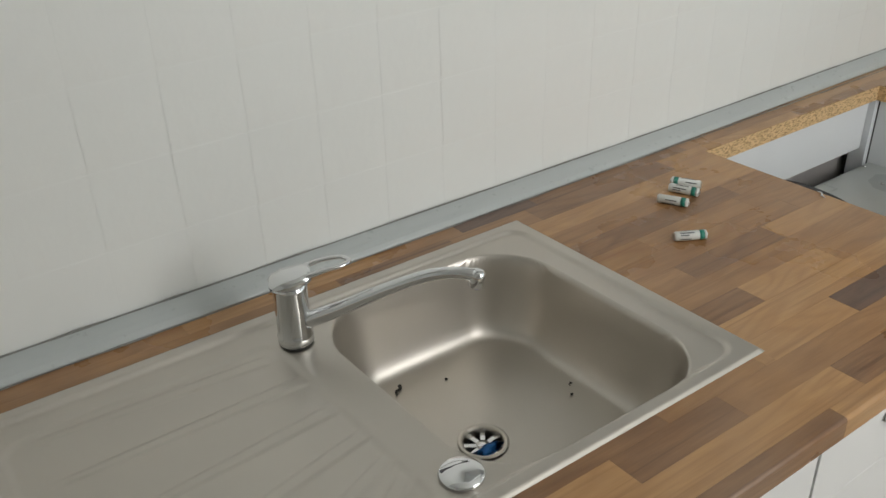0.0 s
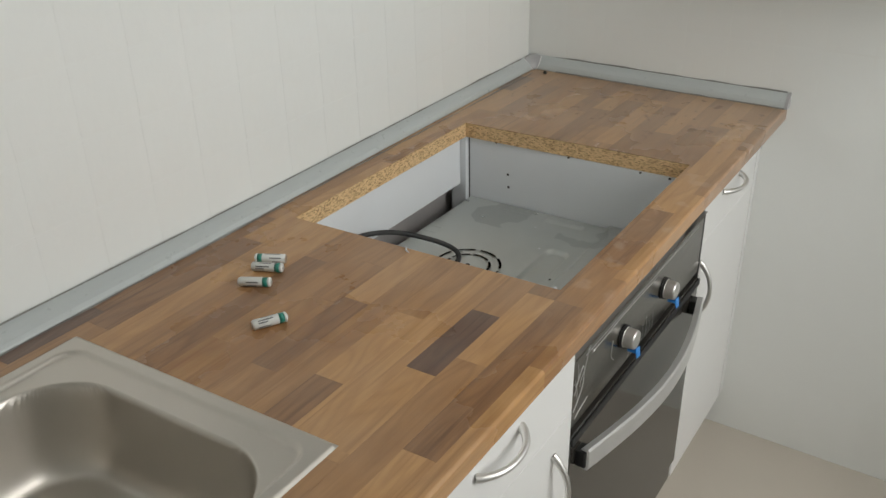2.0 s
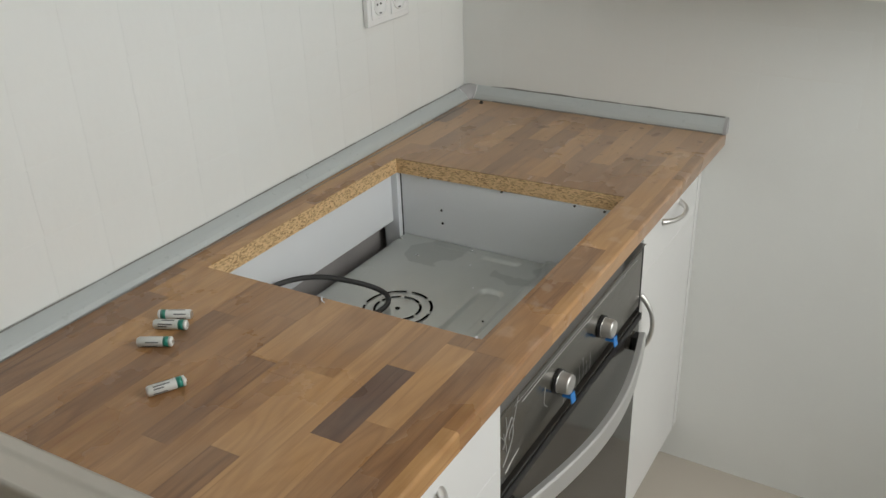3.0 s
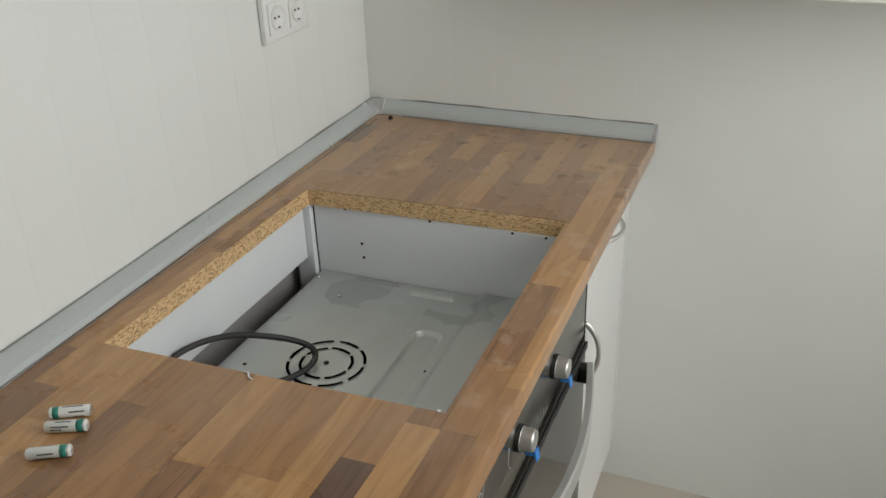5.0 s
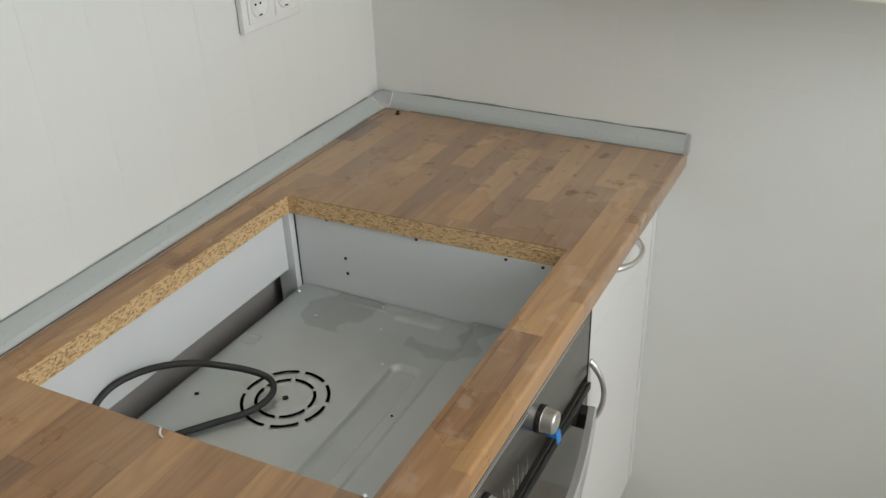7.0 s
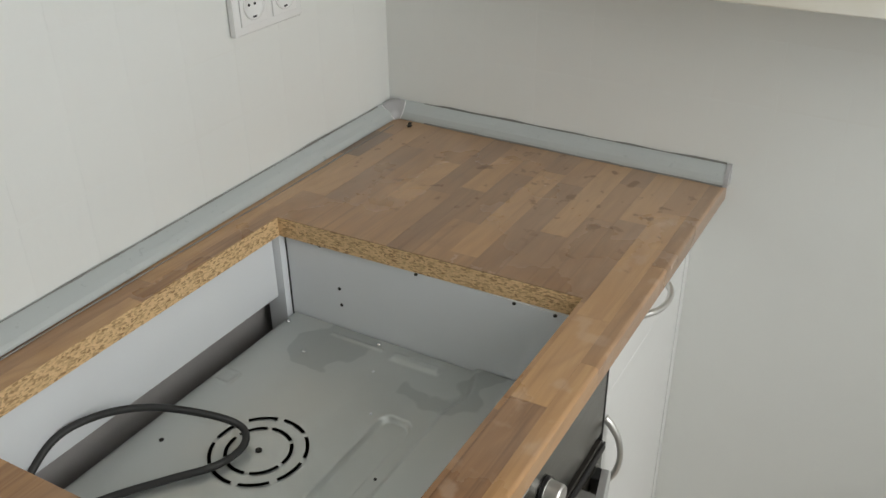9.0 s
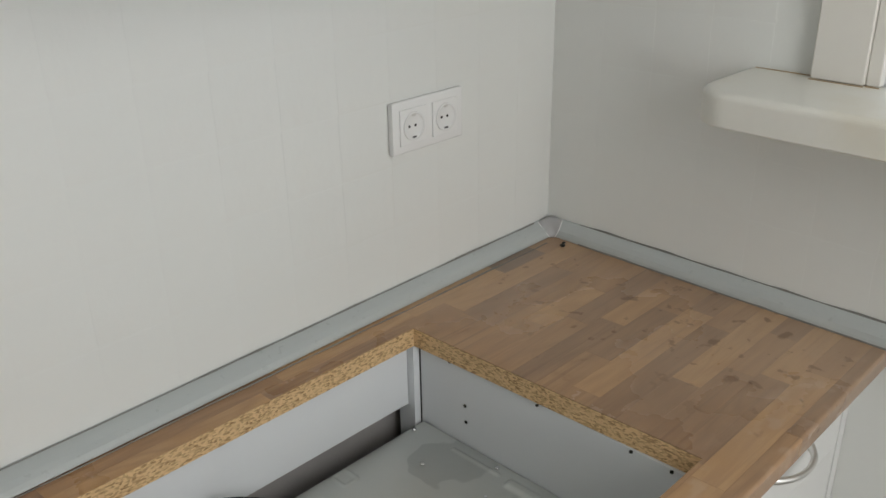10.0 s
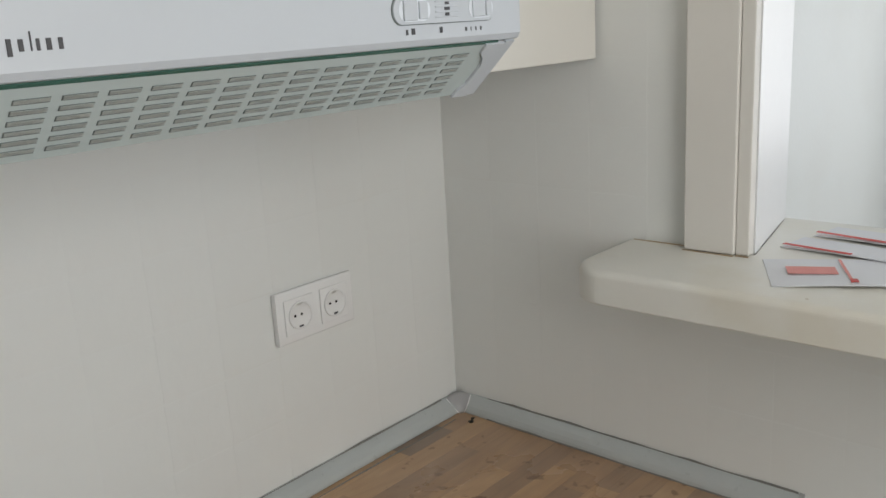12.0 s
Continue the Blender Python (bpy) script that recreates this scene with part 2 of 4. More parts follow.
WOODS = [wood("light_walnut_stave", (0.54, 0.310, 0.132), (0.445, 0.242, 0.098), (0.30, 0.145, 0.054)),
         wood("tan_walnut_stave", (0.425, 0.230, 0.096), (0.335, 0.172, 0.070), (0.21, 0.096, 0.038)),
         wood("brown_walnut_stave", (0.33, 0.176, 0.082), (0.25, 0.128, 0.058), (0.13, 0.060, 0.028)),
         wood("dark_walnut_stave", (0.185, 0.104, 0.068), (0.125, 0.070, 0.046), (0.065, 0.034, 0.023))]


def chipboard():
    mat = bpy.data.materials.new("raw_chipboard")
    mat.use_nodes = True
    nt = mat.node_tree
    n, link = nt.nodes, nt.links.new
    coords, mapping, cell = n.new("ShaderNodeTexCoord"), n.new("ShaderNodeMapping"), n.new("ShaderNodeTexVoronoi")
    mapping.inputs["Scale"].default_value = (0.6, 0.6, 1.5)
    cell.inputs["Scale"].default_value = 330
    link(coords.outputs["Object"], mapping.inputs[0])
    link(mapping.outputs[0], cell.inputs["Vector"])
    ramp = n.new("ShaderNodeValToRGB")
    ramp.color_ramp.elements[0].color, ramp.color_ramp.elements[1].color = (0.30, 0.16, 0.065, 1), (0.76, 0.53, 0.28, 1)
    ramp.color_ramp.elements[0].position, ramp.color_ramp.elements[1].position = 0.04, 0.58
    link(cell.outputs["Color"], ramp.inputs[0])
    link(ramp.outputs[0], n["Principled BSDF"].inputs["Base Color"])
    n["Principled BSDF"].inputs["Roughness"].default_value = 0.85
    relief = n.new("ShaderNodeBump")
    relief.inputs["Strength"].default_value, relief.inputs["Distance"].default_value = 0.8, 0.002
    link(cell.outputs["Distance"], relief.inputs["Height"])
    link(relief.outputs[0], n["Principled BSDF"].inputs["Normal"])
    return mat


CHIP = chipboard()


def clear_glass():
    mat = bpy.data.materials.new("window_glass")
    mat.use_nodes = True
    bsdf = mat.node_tree.nodes["Principled BSDF"]
    bsdf.inputs["Transmission Weight"].default_value, bsdf.inputs["Roughness"].default_value, bsdf.inputs["IOR"].default_value = 1.0, 0.0, 1.45
    return mat


GLASS = clear_glass()


# ---- building blocks ----
def part(name, bm, mat, parent=None, label="", smooth=False):
    """Links a bmesh as one mesh object, under a thing or a part if one is given."""
    mesh = bpy.data.meshes.new(name)
    bm.to_mesh(mesh)
    bm.free()
    mesh.materials.append(mat)
    if smooth:
        mesh.shade_smooth()
    ob = new(name, mesh)
    ob.parent = parent
    if label:
        ob["label"] = label
    return ob


def empty(name, at=(0, 0, 0), label="", category="", group="", kind=""):
    ob = new(name)
    ob.location = at
    ob.empty_display_size = 0.05
    bpy.context.view_layer.update()
    return tagged(ob, label, category, group, kind)


def box(x0, x1, y0, y1, z0, z1, bevel=0.0, segments=2, bm=None):
    bm = bm or bmesh.new()
    made = bmesh.ops.create_cube(bm, size=1)["verts"]
    m = Matrix.Translation(((x0 + x1) / 2, (y0 + y1) / 2, (z0 + z1) / 2)) @ Matrix.Diagonal((x1 - x0, y1 - y0, z1 - z0, 1))
    bmesh.ops.transform(bm, matrix=m, verts=made)
    if bevel:
        edges = {e for v in made for e in v.link_edges}
        bmesh.ops.bevel(bm, geom=list(edges), offset=bevel, segments=segments, affect="EDGES", profile=0.5)
    return bm


def extrude(outline, axis, a, b):
    """A prism: an outline of (u, v) pairs drawn across an axis and pushed along it from a to b."""
    bm = bmesh.new()

    def place(u, v, w):
        return (w, u, v) if axis == "x" else (u, w, v) if axis == "y" else (u, v, w)

    first = [bm.verts.new(place(u, v, a)) for u, v in outline]
    last = [bm.verts.new(place(u, v, b)) for u, v in outline]
    bm.faces.new(first), bm.faces.new(last)
    for i in range(len(outline)):
        j = (i + 1) % len(outline)
        bm.faces.new((first[i], first[j], last[j], last[i]))
    bmesh.ops.recalc_face_normals(bm, faces=bm.faces)
    return bm


def lathe(profile, at=(0, 0, 0), steps=32, caps=True):
    """A turned solid from (radius, height) pairs, upright at the given place."""
    bm = bmesh.new()
    rings = [[bm.verts.new((at[0] + r * math.cos(2 * math.pi * k / steps), at[1] + r * math.sin(2 * math.pi * k / steps), at[2] + z)) for k in range(steps)] for r, z in profile]
    for a, b in zip(rings, rings[1:]):
        for k in range(steps):
            bm.faces.new((a[k], a[(k + 1) % steps], b[(k + 1) % steps], b[k]))
    if caps:
        bm.faces.new(rings[0][::-1]), bm.faces.new(rings[-1])
    return bm


def tube(points, radius, steps=12, smooth_steps=8, flat=1.0):
    """A round bar along a smooth curve through the points; radius may be a list."""
    pts = [Vector(p) for p in points]
    radii = radius if isinstance(radius, (list, tuple)) else [radius] * len(pts)
    path, sizes = [], []
    for i in range(len(pts) - 1):
        p0, p1, p2, p3 = pts[max(i - 1, 0)], pts[i], pts[i + 1], pts[min(i + 2, len(pts) - 1)]
        for k in range(smooth_steps):
            t = k / smooth_steps
            path.append(0.5 * ((2 * p1) + (p2 - p0) * t + (2 * p0 - 5 * p1 + 4 * p2 - p3) * t * t + (3 * p1 - p0 - 3 * p2 + p3) * t ** 3))
            sizes.append(radii[i] + (radii[i + 1] - radii[i]) * t)
    path.append(pts[-1]), sizes.append(radii[-1])
    bm = bmesh.new()
    rings, up = [], Vector((0, 0, 1))
    for i, p in enumerate(path):
        way = (path[min(i + 1, len(path) - 1)] - path[max(i - 1, 0)]).normalized()
        side = way.cross(up)
        side = side.normalized() if side.length > 1e-4 else Vector((1, 0, 0))
        over = side.cross(way).normalized()
        rings.append([bm.verts.new(p + sizes[i] * (math.cos(2 * math.pi * k / steps) * side + flat * math.sin(2 * math.pi * k / steps) * over)) for k in range(steps)])
    for a, b in zip(rings, rings[1:]):
        for k in range(steps):
            bm.faces.new((a[k], a[(k + 1) % steps], b[(k + 1) % steps], b[k]))
    bm.faces.new(rings[0][::-1]), bm.faces.new(rings[-1])
    bmesh.ops.recalc_face_normals(bm, faces=bm.faces)
    return bm


def moved(bm, m):
    bm.transform(m)
    return bm


def grid_plate(xs, ys, z0, z1, holes):
    """A plate of one piece with rectangular holes through it."""
    bm = bmesh.new()
    verts = {}

    def vert(i, j, z):
        key = (i, j, z)
        if key not in verts:
            verts[key] = bm.verts.new((xs[i], ys[j], z))
        return verts[key]

    def solid(i, j):
        if not (0 <= i < len(xs) - 1 and 0 <= j < len(ys) - 1):
            return False
        cx, cy = (xs[i] + xs[i + 1]) / 2, (ys[j] + ys[j + 1]) / 2
        return not any(a < cx < b and c < cy < d for a, b, c, d in holes)

    for i in range(len(xs) - 1):
        for j in range(len(ys) - 1):
            if not solid(i, j):
                continue
            ring = ((i, j), (i + 1, j), (i + 1, j + 1), (i, j + 1))
            bm.faces.new([vert(a, b, z1) for a, b in ring])
            bm.faces.new([vert(a, b, z0) for a, b in reversed(ring)])
            for (a, b), (c, d), beside in ((ring[0], ring[1], (i, j - 1)), (ring[1], ring[2], (i + 1, j)), (ring[2], ring[3], (i, j + 1)), (ring[3], ring[0], (i - 1, j))):
                if not solid(*beside):
                    bm.faces.new((vert(a, b, z0), vert(c, d, z0), vert(c, d, z1), vert(a, b, z1)))
    return bm


def ease(t):
    t = max(0.0, min(1.0, t))
    return t * t * (3 - 2 * t)


# the end wall stands a little out of square
END = pose(-0.003, 0, 0, 0, 0, -0.6)
SHEAR = Matrix(((1, -0.03, 0, -0.01), (0, 1, 0, 0), (0, 0, 1, 0), (0, 0, 0, 1)))
TOP = 0.9
FRONT = -0.655

# ---- the shell of the room ----
ROOM_LEFT, ROOM_FRONT, ROOM_TOP = -3.6, -1.9, 2.5
floor = tagged(part("floor", box(ROOM_LEFT - 0.2, 3.2, ROOM_FRONT - 0.2, 0.2, -0.1, 0.0), FLOOR), "smooth beige kitchen floor", "floor", kind="structure")
wall_north = tagged(part("wall_north", box(ROOM_LEFT - 0.2, 0.3, 0.0, 0.2, 0.0, ROOM_TOP), WALL), "white painted kitchen wall with square tiles behind the worktop", "wall", kind="structure")
wall_west = tagged(part("wall_west", box(ROOM_LEFT - 0.2, ROOM_LEFT, ROOM_FRONT, 0.0, 0.0, ROOM_TOP), WALL), "plain white painted wall", "wall", kind="structure")
ceiling = tagged(part("ceiling", box(ROOM_LEFT - 0.2, 3.2, ROOM_FRONT - 0.2, 0.2, ROOM_TOP, ROOM_TOP + 0.1), CEILING), "plain white ceiling", "ceiling", kind="structure")

# end wall with the hatch above the sill
HATCH = (-1.72, -0.57, 1.278, 2.15)
bm = bmesh.new()
THICK = 0.235
SPLAY = 0.048
pier = extrude([(0, HATCH[1]), (THICK, HATCH[1] + SPLAY), (THICK, 0.05), (0, 0.05)], "z", 0, ROOM_TOP)
pier_mesh = bpy.data.meshes.new("pier")
pier.to_mesh(pier_mesh)
pier.free()
bm.from_mesh(pier_mesh)
for y0, y1, z0, z1 in ((HATCH[0], HATCH[1], 0, 1.2275), (HATCH[0], HATCH[1], HATCH[3], ROOM_TOP), (ROOM_FRONT, HATCH[0], 0, ROOM_TOP)):
    box(0, THICK, y0, y1, z0, z1, bm=bm)
wall_east = tagged(part("wall_east", moved(bm, END), WALL), "white painted wall with a hatch above a sill", "wall", kind="structure")

# wall behind the walker, with its window
WIN = (-1.46, -0.44, 1.03, 2.37)
bm = bmesh.new()
for x0, x1, z0, z1 in ((ROOM_LEFT, WIN[0], 0, ROOM_TOP), (WIN[1], 0.25, 0, ROOM_TOP), (WIN[0], WIN[1], 0, WIN[2]), (WIN[0], WIN[1], WIN[3], ROOM_TOP)):
    box(x0, x1, ROOM_FRONT - 0.2, ROOM_FRONT, z0, z1, bm=bm)
wall_south = tagged(part("wall_south", bm, WALL), "plain white wall with a window", "wall", kind="structure")


def window_in(name, x0, x1, z0, z1, m):
    """A two-light window; its frame lies across local y."""
    win = tagged(new(name), "unseen white framed window with clear glass", "window", kind="structure")
    w = 0.06
    for a, b, c, d in ((x0, x1, z0, z0 + w), (x0, x1, z1 - w, z1), (x0, x0 + w, z0 + w, z1 - w), (x1 - w, x1, z0 + w, z1 - w), ((x0 + x1) / 2 - w / 2, (x0 + x1) / 2 + w / 2, z0 + w, z1 - w)):
        part("window_frame", moved(box(a, b, -0.03, 0.03, c, d, 0.004), m), FRAME_WHITE, win)
    mid = (x0 + x1) / 2
    for a, b in ((x0 + w, mid - w / 2), (mid + w / 2, x1 - w)):
        pane = part("pane", moved(box(a, b, -0.003, 0.003, z0 + w, z1 - w), m), GLASS, win)
        pane.visible_shadow = False
    return win


window_in("window_1", WIN[0], WIN[1], WIN[2], WIN[3], pose(0, ROOM_FRONT - 0.12, 0))

# the room beyond the hatch: plain pale walls
bm = box(0.25, 3.2, 0.0, 0.2, 0, ROOM_TOP)
tagged(part("wall_beyond_north", bm, WALL), "pale wall of the room beyond the hatch", "wall", kind="structure")
ADDED_FAR_WIN = (-1.72, -0.48, 0.93, 2.26)
bm = bmesh.new()
for y0, y1, z0, z1 in ((ROOM_FRONT, ADDED_FAR_WIN[0], 0, ROOM_TOP), (ADDED_FAR_WIN[1], 0.0, 0, ROOM_TOP), (ADDED_FAR_WIN[0], ADDED_FAR_WIN[1], 0, ADDED_FAR_WIN[2]), (ADDED_FAR_WIN[0], ADDED_FAR_WIN[1], ADDED_FAR_WIN[3], ROOM_TOP)):
    box(3.0, 3.2, y0, y1, z0, z1, bm=bm)
tagged(part("wall_beyond_east", bm, WALL), "pale wall of the room beyond the hatch with an added window", "wall", kind="structure")
ADDED_SIDE_WIN = (0.58, 2.52, 0.88, 2.22)
bm = bmesh.new()
for x0, x1, z0, z1 in ((0.25, ADDED_SIDE_WIN[0], 0, ROOM_TOP), (ADDED_SIDE_WIN[1], 3.2, 0, ROOM_TOP), (ADDED_SIDE_WIN[0], ADDED_SIDE_WIN[1], 0, ADDED_SIDE_WIN[2]), (ADDED_SIDE_WIN[0], ADDED_SIDE_WIN[1], ADDED_SIDE_WIN[3], ROOM_TOP)):
    box(x0, x1, ROOM_FRONT - 0.2, ROOM_FRONT, z0, z1, bm=bm)
tagged(part("wall_beyond_south", bm, WALL), "pale wall of the room beyond the hatch with an added window", "wall", kind="structure")
# unseen windows, added to house the two lamps that brighten the hatch
window_in("window_2", *ADDED_SIDE_WIN, pose(0, ROOM_FRONT - 0.12, 0))
window_in("window_3", *ADDED_FAR_WIN, pose(3.12, 0, 0, 0, 0, 90))

# casing board and inner stop beside the hatch
casing = empty("hatch_casing", label="painted board casing beside the hatch", category="trim", kind="structure")
part("board", moved(box(-0.022, -0.0005, -0.552, -0.477, 1.2785, 2.2, 0.002), END), CASING, casing)
part("stop", moved(box(-0.017, 0.0, -0.572, -0.5525, 1.2785, 2.2, 0.002), END), CASING, casing)
part("jamb_lining", moved(extrude([(0.0005, -0.5735), (THICK, -0.5735 + SPLAY), (THICK, -0.5705 + SPLAY), (0.0005, -0.5705)], "z", 1.2785, 2.149), END), FRAME_WHITE, casing)


# sill: a thick board with a rounded corner that runs through the hatch
def sill_outline():
    pts = [(0.235, -1.72), (0.235, -0.574 + SPLAY), (-0.0005, -0.574), (-0.0005, -0.375)]
    for k in range(16):
        a = radians(90 + 6 * k)
        pts.append((-0.122 + 0.055 * math.cos(a), -0.430 + 0.055 * math.sin(a)))
    pts.append((-0.166, -1.72))
    return pts


bm = extrude(sill_outline(), "z", 1.228, 1.277)
for level, size in ((1.277, 0.011), (1.228, 0.003)):
    bmesh.ops.bevel(bm, geom=[e for e in bm.edges if all(abs(v.co.z - level) < 1e-6 for v in e.verts) and min(v.co.x for v in e.verts) < -0.01 and max(v.co.y for v in e.verts) > -1.71], offset=size, segments=6, affect="EDGES", profile=0.5)
sill = tagged(part("hatch_sill", moved(bm, END), SILL), "thick cream painted sill with a rounded worn corner", "sill", kind="structure")

STAIN = material("brown_seeped_stain", (0.45, 0.33, 0.20), 0.6, vary=0.3, scale=40.0)
rnd = random.Random(21)
for way in ([(-0.003, -0.386), (-0.003, -0.43), (-0.003, -0.474)], [(-0.0235, -0.476), (-0.0235, -0.515), (-0.0235, -0.552)], [(-0.0185, -0.5535), (-0.0185, -0.572)]):
    bm = tube([(x, y, 1.2776) for x, y in way], [rnd.uniform(0.0005, 0.0012) for _ in way], 7, 5)
    part("joint_stain", moved(bm, END), STAIN, casing, "brown stained joint")

for x, y, z, length, turn in ((-0.1664, -0.591, 1.261, 0.008, 8), (-0.1664, -0.689, 1.262, 0.009, 5), (-0.1664, -0.677, 1.2345, 0.007, 0), (-0.152, -0.700, 1.2766, 0.004, 0)):
    part("paint_chip", moved(box(-0.0006, 0.0006, -length / 2, length / 2, -0.0007, 0.0007, 0.0003), END @ pose(x, y, z, turn, 0, 0)), STAIN, sill, "small chip in the paint")

# ---- worktop ----
CUT = (-1.0, -0.449, -0.583, -0.091)
SINK = (-2.30, -1.432, -0.527, -0.087)
SINK_HOLE = (-2.29, -1.437, -0.522, -0.092)
worktop = empty("worktop", (-1.2, -0.33, 0.868), "walnut block laminate worktop on raw chipboard with an empty hob cut-out", "worktop")


def under(parent, ob):
    ob.parent = parent
    ob.matrix_parent_inverse = parent.matrix_world.inverted()
    return ob


xs = sorted({-2.9, SINK_HOLE[0], SINK_HOLE[1], CUT[0], CUT[1], 0.0})
ys = sorted({FRONT + 0.013, SINK_HOLE[2], SINK_HOLE[3], CUT[2], CUT[3], 0.0})
core = part("core", moved(grid_plate(xs, ys, 0.868, TOP - 0.0012, (CUT, SINK_HOLE)), SHEAR), CHIP, None, "raw chipboard core")
under(worktop, core)

ROW, ROW_START = 0.0435, -0.6765
FIXED = {  # joints along the rows, from the front edge to the wall: row -> (x, tone of the stave that starts there)
    0: [(-2.32, 1), (-1.99, 0), (-1.80, 2), (-1.468, 0), (-1.19, 1), (-0.93, 0), (-0.58, 1), (-0.33, 2)],
    1: [(-2.32, 2), (-2.02, 1), (-1.76, 0), (-1.40, 2), (-1.03, 1), (-0.885, 2), (-0.672, 0), (-0.488, 0), (-0.17, 1)],
    2: [(-2.30, 1), (-1.90, 0), (-1.71, 2), (-1.545, 1), (-1.22, 0), (-1.03, 2), (-0.70, 1), (-0.46, 2), (-0.22, 0)],
    3: [(-2.3, 0), (-1.86, 2), (-1.62, 1), (-1.455, 0), (-1.268, 3), (-1.108, 1), (-0.47, 2), (-0.235, 1), (-0.10, 2)],
    4: [(-2.3, 1), (-1.50, 0), (-0.50, 2), (-0.309, 0)],
    5: [(-2.3, 1), (-1.52, 2), (-1.338, 0), (-1.165, 1), (-0.50, 2), (-0.14, 1)],
    6: [(-2.3, 2), (-1.50, 1), (-1.19, 1), (-0.42, 0), (-0.11, 2)],
    7: [(-2.3, 1), (-1.50, 1), (-1.36, 2), (-1.17, 0), (-0.50, 1), (-0.33, 2), (-0.14, 1)],
    8: [(-2.3, 2), (-1.52, 1), (-1.19, 1), (-1.07, 1), (-0.50, 2), (-0.228, 0), (-0.09, 1)],
    9: [(-2.3, 1), (-1.50, 1), (-1.34, 1), (-1.12, 1), (-0.50, 1), (-0.26, 2)],
    10: [(-2.3, 2), (-1.52, 2), (-1.10, 1), (-0.50, 1), (-0.31, 0), (-0.15, 1)],
    11: [(-2.3, 1), (-1.46, 1), (-1.21, 0), (-0.50, 1), (-0.19, 1)],
    12: [(-2.3, 2), (-1.50, 0), (-1.16, 0), (-0.52, 1), (-0.36, 2), (-0.12, 1)],
    13: [(-2.3, 1), (-1.74, 2), (-1.55, 1), (-1.40, 2), (-1.10, 0), (-0.72, 1), (-0.355, 0)],
    14: [(-2.3, 1), (-1.95, 0), (-1.66, 1), (-1.52, 3), (-1.37, 2), (-1.02, 1), (-0.68, 0), (-0.42, 0), (-0.20, 3), (-0.085, 1)],
    15: [(-2.3, 2), (-1.60, 1), (-1.10, 2), (-0.70, 1), (-0.30, 2)],
}


def clipped(x0, x1, y0, y1, holes):
    """The rectangles that are left of one when holes are taken out of it."""
    rects = [(x0, x1, y0, y1)]
    for a, b, c, d in holes:
        left = []
        for p, q, r, s in rects:
            if q <= a or p >= b or s <= c or r >= d:
                left.append((p, q, r, s))
                continue
            if p < a:
                left.append((p, a, r, s))
            if q > b:
                left.append((b, q, r, s))
            if r < c:
                left.append((max(p, a), min(q, b), r, c))
            if s > d:
                left.append((max(p, a), min(q, b), d, s))
        rects = left
    return [r for r in rects if r[1] - r[0] > 0.002 and r[3] - r[2] > 0.001]


def stave_rows():
    gap = 0.0001
    for row, joints in FIXED.items():
        if row == 0:
            continue
        y0, y1 = ROW_START + row * ROW, min(ROW_START + (row + 1) * ROW, -0.0005)
        for (x0, tone), (x1, _) in zip(joints, joints[1:] + [(0.0, 0)]):
            rects = clipped(x0 + gap, x1 - gap, y0 + gap, y1 - gap, (CUT, SINK_HOLE))
            if not rects:
                continue
            for a, b, c, d in rects:
                under(worktop, part("stave", moved(box(a, b, c, d, TOP - 0.0012, TOP), SHEAR), WOODS[tone]))


def front_stave(x0, x1, tone):
    """A stave of the front row, which rolls over the edge and down the face."""
    back = ROW_START + ROW - 0.0001
    pts = [(back, TOP)]
    for k in range(13):
        a = radians(90 + 7.5 * k)
        pts.append((FRONT + 0.005 + 0.005 * math.cos(a), TOP - 0.005 + 0.005 * math.sin(a)))
    pts += [(FRONT, 0.872), (FRONT + 0.004, 0.868), (-0.6425, 0.868), (-0.6425, TOP - 0.0012), (back, TOP - 0.0012)]
    under(worktop, part("stave", moved(extrude(pts, "x", x0 + 0.0001, x1 - 0.0001), SHEAR), WOODS[tone]))


FRONT_ROW = [(-2.9, 1)] + FIXED[0]
for (a, tone), (b, _) in zip(FRONT_ROW, FRONT_ROW[1:] + [(0.0, 0)]):
    front_stave(a, b, tone)
stave_rows()

# ---- sealing trim along the walls ----
def trim_profile():
    return [(-0.0005, 0.9005), (-0.040, 0.9005), (-0.0415, 0.9025), (-0.0405, 0.9055), (-0.036, 0.9105), (-0.027, 0.9155), (-0.016, 0.9195), (-0.0085, 0.9215), (-0.0045, 0.922), (-0.0005, 0.922)]


def trim_run(name, length_a, length_b, m, label):
    bm = extrude(trim_profile(), "x", length_a, length_b)
    lengthwise = [e for e in bm.edges if abs(e.verts[0].co.x - e.verts[1].co.x) > 0.1]
    bmesh.ops.subdivide_edges(bm, edges=lengthwise, cuts=24, use_grid_fill=True)
    # pressed closer to the wall, and so standing taller, towards the corner
    for v in bm.verts:
        near = ease((v.co.x + 1.25) / 1.25)
        v.co.y *= 0.97 - 0.30 * near
        v.co.z = 0.9005 + (v.co.z - 0.9005) * (0.86 + 0.45 * near)
    return tagged(part(name, moved(bm, m), TRIM), label, "trim", kind="structure")


trim_back = trim_run("trim_back", -2.9, -0.012, Matrix.Identity(4), "pale grey plastic sealing trim along the back wall")
TO_END = END @ Matrix(((0, 0.48, 0, 0), (1, 0, 0, 0), (0, 0, 1.5, -0.45025), (0, 0, 0, 1)))
bm = moved(extrude(trim_profile(), "x", -0.655, -0.030), TO_END)
bmesh.ops.recalc_face_normals(bm, faces=bm.faces)
trim_end = tagged(part("trim_end", bm, TRIM), "pale grey plastic sealing trim along the end wall", "trim", kind="structure")
